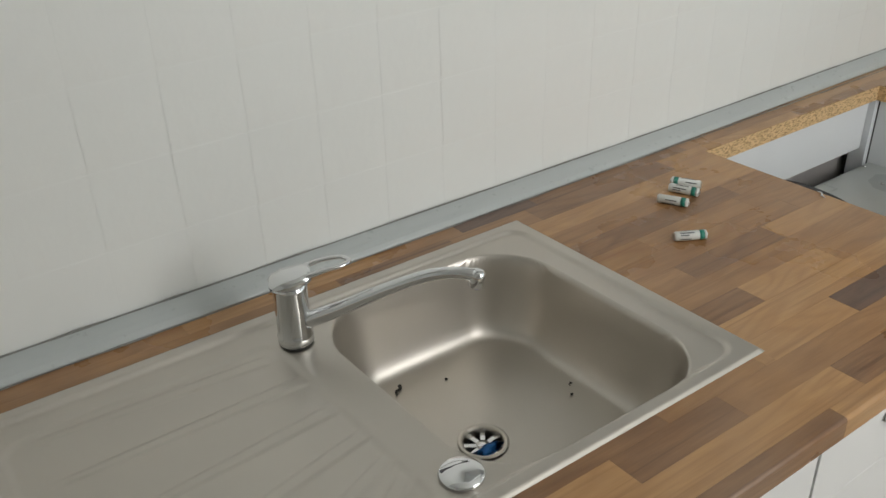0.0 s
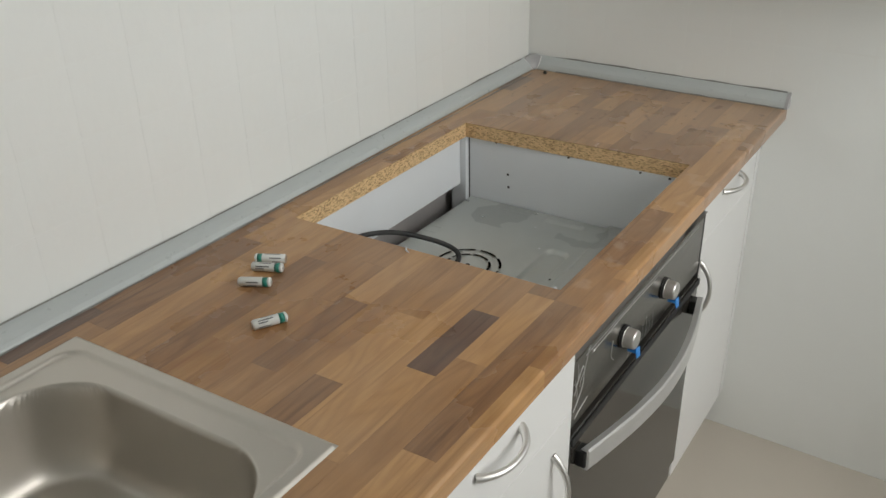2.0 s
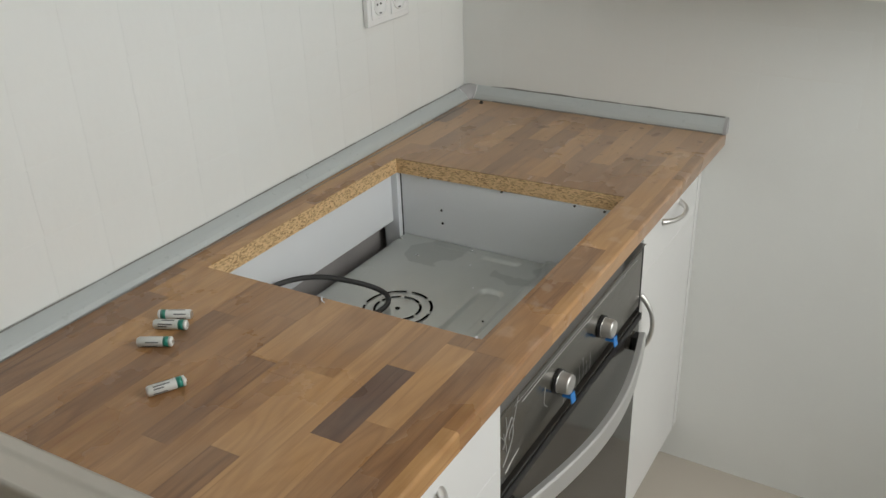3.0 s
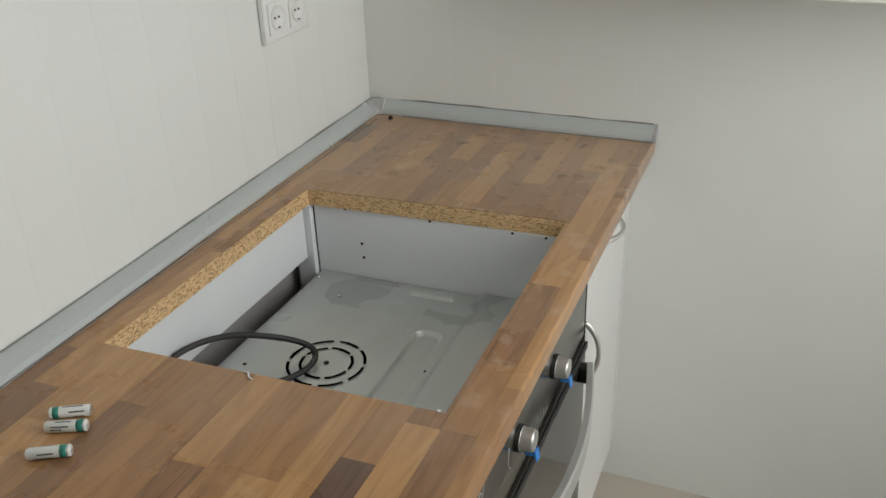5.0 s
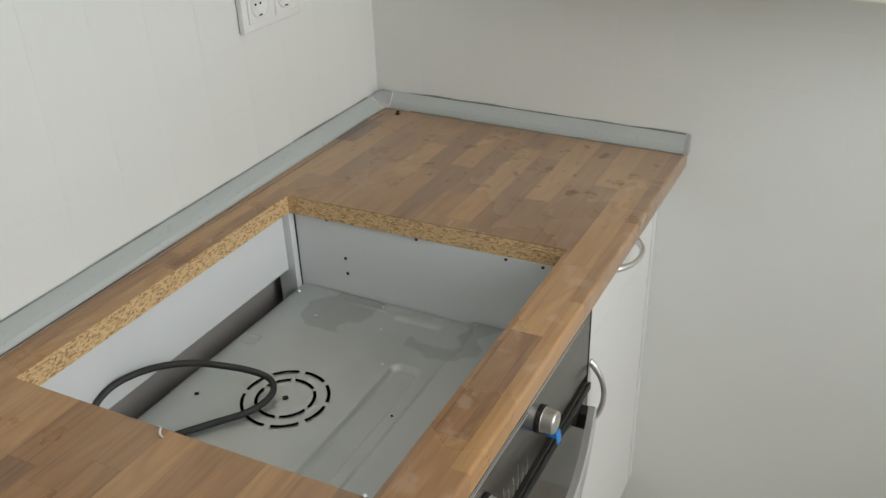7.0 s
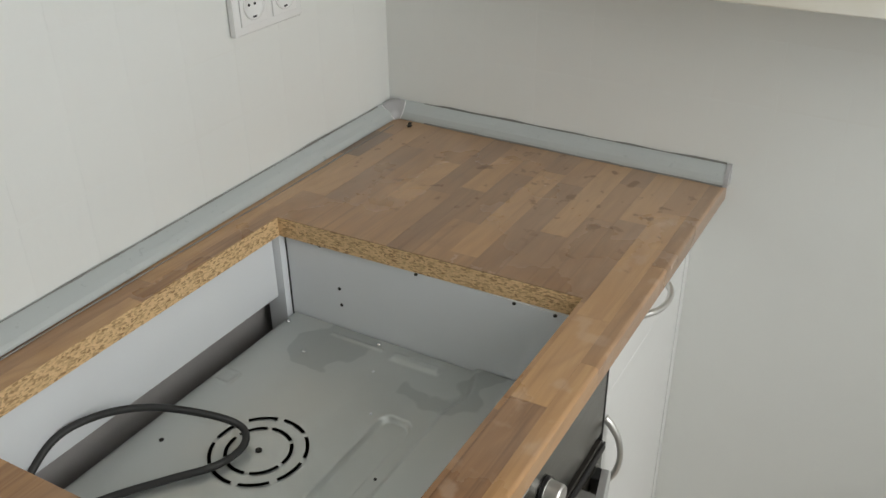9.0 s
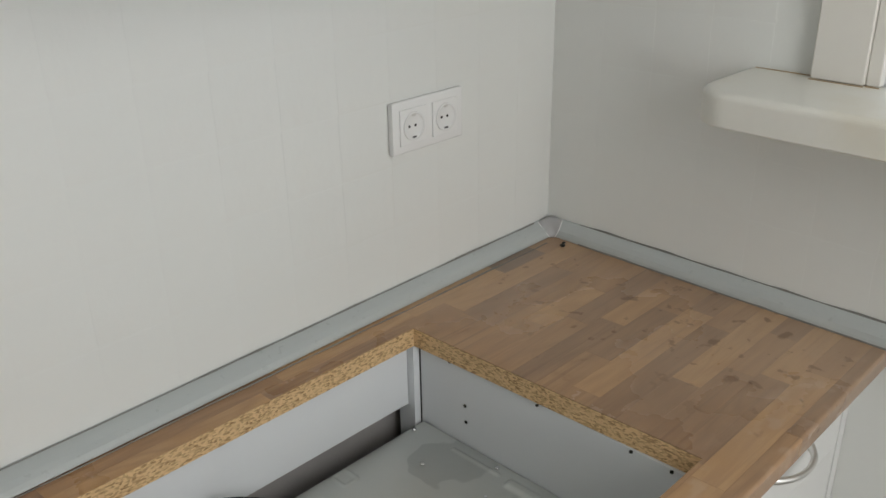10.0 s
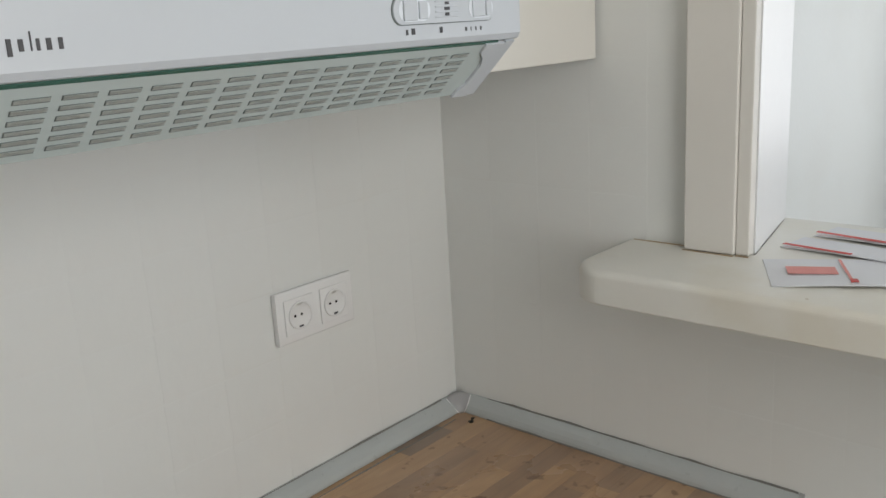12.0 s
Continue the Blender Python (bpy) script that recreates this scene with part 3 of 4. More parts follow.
bm = moved(extrude([(u * 1.06 - 0.0002, 0.9005 + (v - 0.9005) * 1.05) for u, v in trim_profile()], "x", -0.659, -0.652), TO_END)
bmesh.ops.recalc_face_normals(bm, faces=bm.faces)
tagged(part("trim_end_cap", bm, CAP), "grey plastic end cap of the sealing trim", "trim", kind="structure")
# moulded corner piece: a shield that is wide at the top and narrows to its foot
def shield():
    top = (Vector((-0.040, -0.0065, 0.9285)), Vector((-0.004, -0.004, 0.940)), Vector((-0.0085, -0.040, 0.9325)))
    foot = (Vector((-0.031, -0.029, 0.9006)), Vector((-0.030, -0.033, 0.9006)), Vector((-0.023, -0.0345, 0.9006)))
    rows = []
    for a in range(9):
        t = a / 8
        left, mid, right = (p.lerp(q, t) for p, q in zip(top, foot))
        swell = Vector((-0.35, -0.35, 0)) * 0.012 * math.sin(math.pi * t)
        rows.append([(left * (1 - u) ** 2 + mid * 2 * u * (1 - u) + right * u ** 2) + swell for u in (k / 8 for k in range(9))])
    return rows


rows = shield()
bm = bmesh.new()
verts = [[bm.verts.new(p) for p in row] for row in rows]
for a, b in zip(verts, verts[1:]):
    for k in range(8):
        bm.faces.new((a[k], b[k], b[k + 1], a[k + 1]))
bmesh.ops.recalc_face_normals(bm, faces=bm.faces)
bmesh.ops.solidify(bm, geom=bm.faces[:], thickness=0.003)
corner_piece = tagged(part("trim_corner", bm, CAP, None, "", True), "grey moulded plastic corner piece of the sealing trim", "trim", kind="structure")
for side_row in ([row[0] for row in rows], [row[-1] for row in rows]):
    part("rim", tube(side_row, 0.0010, 8, 2), SOCKET, corner_piece, "pale moulded rim", True)


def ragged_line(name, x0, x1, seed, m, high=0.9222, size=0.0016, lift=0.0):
    """An uneven dark bead: dirty sealant on the trim's lip, joint shade at its foot."""
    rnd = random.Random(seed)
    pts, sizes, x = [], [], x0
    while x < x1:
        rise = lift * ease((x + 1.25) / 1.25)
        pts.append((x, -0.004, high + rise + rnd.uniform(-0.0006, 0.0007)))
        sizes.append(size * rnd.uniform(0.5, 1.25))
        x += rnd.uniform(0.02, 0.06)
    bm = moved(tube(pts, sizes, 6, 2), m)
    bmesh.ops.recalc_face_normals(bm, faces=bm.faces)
    return tagged(part(name, bm, CAULK_AND_SHADE), "dark bead along the trim: dirty lip sealant and painted joint shade", "sealant", kind="structure")


ragged_line("sealant_back", -2.9, -0.05, 3, Matrix.Identity(4), 0.9192, 0.0016, 0.0092)
ragged_line("sealant_end", -0.65, -0.05, 5, TO_END, size=0.0017)
# dark beads at the trim's foot draw the shade in the joint
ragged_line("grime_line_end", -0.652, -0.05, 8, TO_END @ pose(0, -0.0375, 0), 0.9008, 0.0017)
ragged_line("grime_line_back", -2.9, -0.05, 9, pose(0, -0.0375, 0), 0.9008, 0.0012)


# ---- sink ----
def rounded(x, y, cx, cy, hx, hy, r):
    """Distance outside a rounded rectangle (negative inside)."""
    dx, dy = abs(x - cx) - hx + r, abs(y - cy) - hy + r
    return math.hypot(max(dx, 0), max(dy, 0)) + min(max(dx, dy), 0) - r


BOWL = (-1.654, -0.319, 0.163, 0.185, 0.088)
BOWL_DEEP = 0.124
# ribs of the drainer fan out from the bowl: start and end of each
RIBS = [((-1.885, -0.175), (-2.17, -0.155)), ((-1.872, -0.235), (-2.17, -0.235)), ((-1.866, -0.30), (-2.17, -0.325)), ((-1.864, -0.355), (-2.16, -0.415)), ((-1.866, -0.40), (-2.10, -0.49)), ((-1.875, -0.435), (-1.99, -0.50))]


def sink_height(x, y):
    edge = -rounded(x, y, (SINK[0] + SINK[1]) / 2, (SINK[2] + SINK[3]) / 2, (SINK[1] - SINK[0]) / 2, (SINK[3] - SINK[2]) / 2, 0.006)
    z = 0.0035 * ease(edge / 0.005)
    ledge = -rounded(x, y, (SINK[0] + SINK[1]) / 2, (SINK[2] + SINK[3]) / 2, (SINK[1] - SINK[0]) / 2 - 0.018, (SINK[3] - SINK[2]) / 2 - 0.018, 0.032)
    z -= 0.0055 * ease(ledge / 0.008)
    bowl = -rounded(x, y, *BOWL)
    if bowl > -0.008:
        u = min(max((bowl + 0.006) / 0.045, 0), 1)
        z -= BOWL_DEEP * (1 - (1 - u) ** 3.4) * ease(u / 0.14) + 0.004 * ease(bowl / 0.12)
    tray = -rounded(x, y, -2.035, -0.318, 0.165, 0.178, 0.03)
    z -= 0.003 * ease(tray / 0.012)
    for (ax, ay), (bx, by) in RIBS:
        dx, dy = bx - ax, by - ay
        t = ((x - ax) * dx + (y - ay) * dy) / (dx * dx + dy * dy)
        if -0.05 < t < 1.05:
            t = max(0, min(1, t))
            d = math.hypot(x - ax - t * dx, y - ay - t * dy)
            w = 0.012 - 0.005 * t
            if d < w:
                z += 0.0019 * ease((w - d) / 0.005) * ease((1 - t) * 12) * ease(t * 8 + 0.2)
    return z


def sink_body():
    nx, ny = 420, 220
    bm = bmesh.new()
    rows = []
    for i in range(nx + 1):
        x = SINK[0] + (SINK[1] - SINK[0]) * i / nx
        rows.append([bm.verts.new((x, y, TOP + 0.0004 + sink_height(x, y))) for y in (SINK[2] + (SINK[3] - SINK[2]) * j / ny for j in range(ny + 1))])
    for a, b in zip(rows, rows[1:]):
        for j in range(ny):
            mid = (a[j].co + b[j + 1].co) / 2
            if math.hypot(mid.x + 1.699, mid.y + 0.334) > 0.0275:
                bm.faces.new((a[j], b[j], b[j + 1], a[j + 1]))
    return moved(bm, SHEAR)


sink = empty("sink", (-1.87, -0.31, TOP), "stainless steel sink with one bowl and a ribbed drainer", "sink")
under(sink, part("bowl_and_drainer", sink_body(), STEEL, None, "brushed stainless steel", True))
BX, BY, BZ = -1.699, -0.334, TOP - BOWL_DEEP - 0.0035
strainer = under(sink, part("strainer", lathe([(0.0325, 0.0002), (0.0320, 0.0013), (0.0270, 0.0010), (0.0256, -0.002), (0.0256, -0.008), (0.0255, -0.018)], (BX, BY, BZ), 40, False), STEEL, None, "flat steel strainer ring", True))
under(sink, part("strainer_cup", lathe([(0.0258, -0.008), (0.0255, -0.024), (0.012, -0.026), (0.0005, -0.0255)], (BX, BY, BZ), 32, False), GREY_PRINT, None, "dark drain cup"))
bm = bmesh.new()
for k in range(8):
    piece = box(0.006, 0.0252, -0.0036, 0.0036, -0.0085, -0.0065, 0.0008)
    piece.transform(pose(BX, BY, BZ, 0, 0, 45 * k + 10))
    mesh = bpy.data.meshes.new("spoke")
    piece.to_mesh(mesh)
    piece.free()
    bm.from_mesh(mesh)
bm2 = lathe([(0.0095, -0.0075), (0.008, -0.0045), (0.0005, -0.004)], (BX, BY, BZ), 20)
under(sink, part("strainer_grid", bm, CHROME, None, "chrome strainer spokes"))
under(sink, part("strainer_boss", bm2, CHROME, None, "", True))
plug = lathe([(0.0238, 0.0), (0.0242, 0.002), (0.0225, 0.0042), (0.0145, 0.0056), (0.0005, 0.0062)], (-1.834, -0.472, TOP - 0.001), 40)
under(sink, part("overflow_knob", plug, CHROME, None, "round polished pop-up waste cover", True))
under(sink, part("knob_groove", moved(box(-0.016, 0.016, -0.001, 0.001, 0, 0.0012), pose(-1.836, -0.462, TOP + 0.0036, 4, 0, -10)), GREY_PRINT))

# scrap of blue film over the drain and specks of dirt in the bowl
scrap = bmesh.new()
ring = []
for k in range(14):
    a = 2 * math.pi * k / 14
    r = 0.0155 + 0.004 * math.sin(3 * a + 1) + 0.003 * math.cos(5 * a)
    ring.append(scrap.verts.new((BX - 0.006 + r * 1.35 * math.cos(a), BY - 0.014 + r * 0.75 * math.sin(a), BZ - 0.004 + 0.004 * math.sin(2 * a))))
hub = scrap.verts.new((BX - 0.006, BY - 0.013, BZ + 0.0045))
for k in range(14):
    scrap.faces.new((ring[k], ring[(k + 1) % 14], hub))
bmesh.ops.solidify(scrap, geom=scrap.faces[:], thickness=0.0006)
tagged(part("film_scrap", scrap, BLUE, None, "", True), "crumpled scrap of blue protective film lying in the drain", "scrap")


def bowl_z(x, y):
    return TOP + 0.0006 + sink_height(x, y)


def speck(x, y, turn, length, name="crumb", thick=0.0022):
    z = bowl_z(x, y) + thick * 0.6
    pts = [(-length / 2, 0, 0), (-length / 6, 0.0025, 0.001), (length / 5, -0.001, 0.0008), (length / 2, 0.002, 0)]
    bm = moved(tube(pts, [thick * 0.5, thick * 0.8, thick * 0.7, thick * 1.1], 7, 4), pose(x, y, z, 0, 0, turn))
    return tagged(part(name, bm, HOLE), "dark curl of swarf lying in the sink bowl", "crumb")


speck(-1.729, -0.187, 40, 0.020, thick=0.0026)
speck(-1.662, -0.205, 10, 0.003, thick=0.0012)
speck(-1.535, -0.318, 40, 0.008, thick=0.001)
speck(-1.548, -0.335, 80, 0.003, thick=0.0012)

# ---- tap ----
TX, TY = -1.857, -0.163
tap = empty("mixer_tap", (TX, TY, TOP), "chrome single-lever mixer tap behind the sink bowl", "tap")
under(tap, part("base_ring", lathe([(0.0252, 0.0), (0.0253, 0.0010), (0.0245, 0.0014)], (TX, TY, TOP + 0.0002), 36), BLACK, None, "black rubber seal"))
under(tap, part("body", lathe([(0.0255, 0.0), (0.0258, 0.012), (0.0245, 0.014), (0.024, 0.075), (0.0245, 0.088), (0.0245, 0.096)], (TX, TY, TOP + 0.002), 40), CHROME, None, "", True))
lever = bmesh.new()
rings = []
for u, half, low, high in ((-0.028, 0.014, 0.0975, 0.103), (-0.022, 0.022, 0.0965, 0.108), (-0.008, 0.0262, 0.096, 0.112), (0.010, 0.026, 0.0965, 0.115), (0.024, 0.021, 0.100, 0.117), (0.030, 0.0175, 0.104, 0.118)):
    rings.append([lever.verts.new((u, s * half, z)) for s, z in ((-1, low + 0.004), (-0.7, low), (0.7, low), (1, low + 0.004), (1, high - 0.006), (0.72, high), (-0.72, high), (-1, high - 0.006))])
for a, b in zip(rings, rings[1:]):
    for k in range(8):
        lever.faces.new((a[k], a[(k + 1) % 8], b[(k + 1) % 8], b[k]))
lever.faces.new(rings[0][::-1]), lever.faces.new(rings[-1])
bmesh.ops.recalc_face_normals(lever, faces=lever.faces)
AIM = -34
lever_head = under(tap, part("lever", moved(lever, pose(TX, TY, TOP, 0, 0, AIM + 12)), CHROME, None, "", True))
loop = tube([(0.022, 0.0145, 0.112), (0.045, 0.0155, 0.118), (0.073, 0.0125, 0.121), (0.085, 0.0, 0.1212), (0.073, -0.0125, 0.121), (0.045, -0.0155, 0.118), (0.022, -0.0145, 0.112)], [0.0052, 0.0042, 0.0038, 0.004, 0.0038, 0.0042, 0.0052], 12, 8, 0.75)
under(tap, part("lever_loop", moved(loop, pose(TX, TY, TOP, 0, 0, AIM + 12)), CHROME, None, "", True))
spout = tube([(0.018, 0, 0.032), (0.06, 0, 0.052), (0.115, 0, 0.081), (0.165, 0, 0.104), (0.198, 0, 0.111), (0.222, 0, 0.110)], [0.0110, 0.0094, 0.0082, 0.0074, 0.0072, 0.0074], 16, 8)
under(tap, part("spout", moved(spout, pose(TX, TY, TOP, 0, 0, AIM - 11)), CHROME, None, "", True))
aer = lathe([(0.0078, 0.008), (0.0090, 0.009), (0.0090, 0.022), (0.0082, 0.028), (0.004, 0.030)], (0, 0, 0), 24)
under(tap, part("aerator", moved(aer, pose(TX, TY, TOP, 0, 0, AIM - 11) @ pose(0.221, 0, 0.087, 0, 12, 0)), CHROME, None, "", True))

for child in tap.children:
    if child.name.split(".")[0] in ("body", "lever", "lever_loop", "base_ring"):
        child.data.transform(Matrix.Translation((TX, TY, TOP)) @ Matrix.Diagonal((0.86, 0.86, 0.85, 1)) @ Matrix.Translation((-TX, -TY, -TOP)))

# ---- base cabinets ----
FACE = -0.622


def bow_handle(length, name="handle"):
    """A flat bow handle, its ends on y = 0, bowed to -y, along local x."""
    h = length / 2
    bm = tube([(-h, 0.0, 0), (-h * 0.86, -0.010, 0), (-h * 0.5, -0.023, 0), (0, -0.028, 0), (h * 0.5, -0.023, 0), (h * 0.86, -0.010, 0), (h, 0.0, 0)], [0.0075, 0.0062, 0.0050, 0.0046, 0.0050, 0.0062, 0.0075], 12, 6, 0.9)
    return bm


def base_unit(label, x0, x1, fronts, handles, face=FACE):
    unit = empty("base_cabinet", ((x0 + x1) / 2, -0.3, 0), label, "cabinet", "kitchen base cabinets")
    for a, b in ((x0, x0 + 0.016), (x1 - 0.016, x1)):
        under(unit, part("side_panel", box(a + 0.0005, b - 0.0005, -0.592, -0.03, 0.10, 0.866), CARCASS))
    under(unit, part("bottom_panel", box(x0 + 0.017, x1 - 0.017, -0.598, -0.03, 0.1005, 0.116), CARCASS))
    under(unit, part("plinth", box(x0 + 0.001, x1 - 0.001, -0.572, -0.556, 0.004, 0.10), GLOSS_WHITE, None, "white plinth board"))
    for name, a, b, z0, z1 in fronts:
        front = under(unit, part(name, box(a, b, face, face + 0.018, z0, z1, 0.0008), GLOSS_WHITE, None, "plain white laminate front"))
        for kind, hx, hz, size in handles:
            if a <= hx <= b and z0 <= hz <= z1:
                m = pose(hx, face, hz, 0, 0 if kind == "flat" else 90, 0)
                handle = part("handle", moved(bow_handle(size), m), SATIN, None, "satin nickel bow handle", True)
                handle.parent = front
                handle.matrix_parent_inverse = front.matrix_world.inverted()
    return unit


base_unit("white base cabinet under the sink", -2.28, -1.432, [("door", -2.278, -1.857, 0.105, 0.858), ("door", -1.855, -1.434, 0.105, 0.858)], [("up", -1.90, 0.62, 0.12), ("up", -1.81, 0.62, 0.12)])
base_unit("white base cabinet with a drawer over a door", -1.430, -1.012, [("drawer", -1.428, -1.014, 0.7141, 0.858), ("door", -1.428, -1.014, 0.105, 0.7136)], [("flat", -1.234, 0.796, 0.116), ("up", -1.073, 0.608, 0.124)])
base_unit("white base cabinet between oven and wall", -0.398, -0.034, [("drawer", -0.396, -0.036, 0.7141, 0.858), ("door", -0.396, -0.036, 0.105, 0.7136)], [("flat", -0.226, 0.790, 0.116), ("up", -0.388, 0.61, 0.124)], -0.611)
# narrow filler that closes the gap to the end wall
filler = tagged(part("filler_strip", box(-0.0325, -0.0105, -0.612, -0.590, 0.11, 0.866, 0.001), GLOSS_WHITE), "narrow white filler strip between cabinet and wall", "trim", kind="structure")

# oven housing seen through the cut-out
housing = empty("oven_housing", (-0.705, -0.3, 0), "open white housing around the built-in oven", "cabinet", "kitchen base cabinets")
under(housing, part("side_panel", box(-0.4465, -0.4305, -0.575, -0.0955, 0.004, 0.867), CARCASS, None, "white panel with drilled holes"))
under(housing, part("side_panel", box(-1.0115, -1.0, -0.575, -0.03, 0.004, 0.867), CARCASS))
under(housing, part("back_rail", box(-0.999, -0.4615, -0.079, -0.063, 0.757, 0.867), CARCASS, None, "white back rail"))
under(housing, part("far_post", box(-0.460, -0.4305, -0.0925, -0.056, 0.004, 0.867), CARCASS))
under(housing, part("open_joint", box(-0.4475, -0.4315, -0.0953, -0.0930, 0.01, 0.866), DARK, None, "dark open joint"))
under(housing, part("back_board", box(-0.999, -0.4325, -0.034, -0.028, 0.1, 0.866), GAP_SHADE_BOARD, None, "back board in shade-toned grey in the gap behind the oven"))
for hy, hz in ((-0.192, 0.797), (-0.194, 0.768)):
    bm = lathe([(0.0028, 0.0), (0.0028, 0.001)], (0, 0, 0), 12)
    under(housing, part("drill_hole", moved(bm, pose(-0.4466, hy, hz, 0, -90, 0)), HOLE))
for hy in (-0.165, -0.335, -0.49, -0.55):
    bm = lathe([(0.0026, 0.0), (0.0026, 0.002), (0.0012, 0.003)], (0, 0, 0), 12)
    under(housing, part("screw", moved(bm, pose(-0.4485 - 0.003, hy, 0.868, 180, 0, 0)), HOLE))

# ---- oven ----
oven = empty("oven", (-0.705, -0.35, 0.13), "built-in steel oven with dark glass door and protective film", "oven")
OX0, OX1, OY = -1.006, -0.402, -0.614
OZ = 0.727


def oven_lid():
    """Pressed sheet cover: a step towards the front and a shallow channel."""
    nx, ny = 230, 210
    x0, x1, y0, y1 = -0.998, -0.4485, -0.575, -0.094
    bm = bmesh.new()
    rows = []
    for i in range(nx + 1):
        x = x0 + (x1 - x0) * i / nx
        col = []
        for j in range(ny + 1):
            y = y0 + (y1 - y0) * j / ny
            z = OZ
            chan = -rounded(x, y, -0.80, -0.390, 0.213, 0.025, 0.018)
            z -= 0.009 * ease(chan / 0.005)
            step = ease((-0.432 - y + 0.01 * math.sin(x * 40) * ease((x + 0.6) / 0.1)) / 0.012)
            z += 0.008 * step
            z += 0.005 * ease(-rounded(x, y, -0.475, -0.345, 0.012, 0.045, 0.008) / 0.008)
            tab = abs(rounded(x, y, -0.632, -0.118, 0.013, 0.015, 0.003))
            z += 0.002 * ease((0.003 - tab) / 0.003)
            z += 0.003 * ease(-rounded(x, y, -0.470, -0.235, 0.004, 0.050, 0.003) / 0.004)
            z += 0.006 * ease(-rounded(x, y, -0.93, -0.16, 0.035, 0.03, 0.02) / 0.012)
            z -= 0.010 * ease((y + 0.100) / 0.006)
            z += 0.0012 * math.sin(x * 9) * math.sin(y * 11)
            col.append(bm.verts.new((x, y, z)))
        rows.append(col)
    for a, b in zip(rows, rows[1:]):
        for j in range(ny):
            bm.faces.new((a[j], b[j], b[j + 1], a[j + 1]))
    return bm


under(oven, part("body", box(-0.996, -0.450, -0.57, -0.105, 0.14, OZ - 0.014), GALVANISED))
under(oven, part("top_cover", oven_lid(), GALVANISED, None, "dull galvanised sheet with pressed channels and water marks", True))


def arc_slot(radius, width, a0, a1, cx, cy, z):
    bm = bmesh.new()
    n = 8
    low, high = [], []
    for k in range(n + 1):
        a = radians(a0 + (a1 - a0) * k / n)
        low.append(bm.verts.new((cx + (radius - width / 2) * math.cos(a), cy + (radius - width / 2) * math.sin(a), z)))
        high.append(bm.verts.new((cx + (radius + width / 2) * math.cos(a), cy + (radius + width / 2) * math.sin(a), z)))
    for k in range(n):
        bm.faces.new((low[k], high[k], high[k + 1], low[k + 1]))
    bmesh.ops.solidify(bm, geom=bm.faces[:], thickness=0.002)
    return bm


RX, RY = -0.731, -0.264
for radius, count, phase in ((0.063, 8, 12), (0.0425, 6, 20)):
    for k in range(count):
        a = phase + 360 / count * k
        under(oven, part("vent_slot", arc_slot(radius, 0.0048, a + 4.5, a + 360 / count - 4.5, RX, RY, OZ + 0.0015), HOLE))
for x, y, r in ((RX, RY, 0.0045), (-0.779, -0.139, 0.0033), (-0.70, -0.425, 0.002)):
    under(oven, part("cover_hole", lathe([(r, 0.0), (r, 0.0012)], (x, y, OZ + 0.0006), 16), HOLE))
for x, y in ((-0.477, -0.108), (-0.53, -0.18), (-0.46, -0.27)):
    under(oven, part("cover_screw", lathe([(0.004, 0.0), (0.0038, 0.002), (0.001, 0.003)], (x, y, OZ), 14), CHROME, None, "", True))

panel = under(oven, part("control_panel", box(OX0 + 0.004, OX1 - 0.004, OY, OY + 0.035, 0.66, 0.785, 0.002), OVEN_STEEL, None, "steel control panel under wrinkled film"))
under(oven, part("panel_edge", box(OX0, OX0 + 0.0035, OY - 0.001, OY + 0.04, 0.645, 0.787, 0.001), BLACK, None, "black edge strip"))
under(oven, part("panel_edge", box(OX1 - 0.0035, OX1, OY - 0.001, OY + 0.04, 0.645, 0.787, 0.001), BLACK, None, "black edge strip"))
under(oven, part("panel_ledge", box(OX0 - 0.003, OX1 + 0.003, OY - 0.003, OY + 0.03, 0.7912, 0.7930, 0.0006), OVEN_STEEL, None, "thin steel ledge"))
under(oven, part("door_gap", box(OX0 + 0.004, OX1 - 0.004, OY + 0.012, OY + 0.035, 0.6485, 0.6595), BLACK, None, "black gap"))
# film seam: thin bright creases along the panel
rnd = random.Random(12)
for k in range(5):
    x = OX0 + 0.012 + 0.05 * k / 5 + rnd.uniform(-0.01, 0.01)
    z = rnd.uniform(0.68, 0.75)
    pts = [(x, OY - 0.0008, z), (x + rnd.uniform(-0.008, 0.012), OY - 0.0022, z + rnd.uniform(0.01, 0.02)), (x + rnd.uniform(-0.012, 0.02), OY - 0.0008, z + rnd.uniform(0.025, 0.045))]
    under(oven, part("film_crease", tube(pts, [0.0003, 0.0006, 0.0003], 6, 4), HANDLE_STEEL, None, "wrinkle in the film", True))
for z, x0, x1 in ((0.776, OX0 + 0.05, OX1 - 0.10),):
    under(oven, part("film_crease", tube([(x0, OY - 0.0006, z), ((x0 + x1) / 2, OY - 0.0015, z + 0.003), (x1, OY - 0.0006, z - 0.002)], 0.0005, 6, 8), HANDLE_STEEL, None, "wrinkle in the film", True))
for pts in ([(-0.992, 0.692), (-0.976, 0.706), (-0.960, 0.730), (-0.963, 0.762), (-0.981, 0.742), (-0.990, 0.722)], [(-0.985, 0.675), (-0.965, 0.683), (-0.940, 0.690)], [(-0.93, 0.768), (-0.80, 0.772), (-0.66, 0.770)], [(-0.70, 0.777), (-0.56, 0.779), (-0.44, 0.776)], [(-0.84, 0.700), (-0.852, 0.715), (-0.848, 0.742)]):
    under(oven, part("film_crease", tube([(x, OY - 0.0006, z) for x, z in pts], 0.0008, 6, 5), HANDLE_STEEL, None, "wrinkle in the film", True))
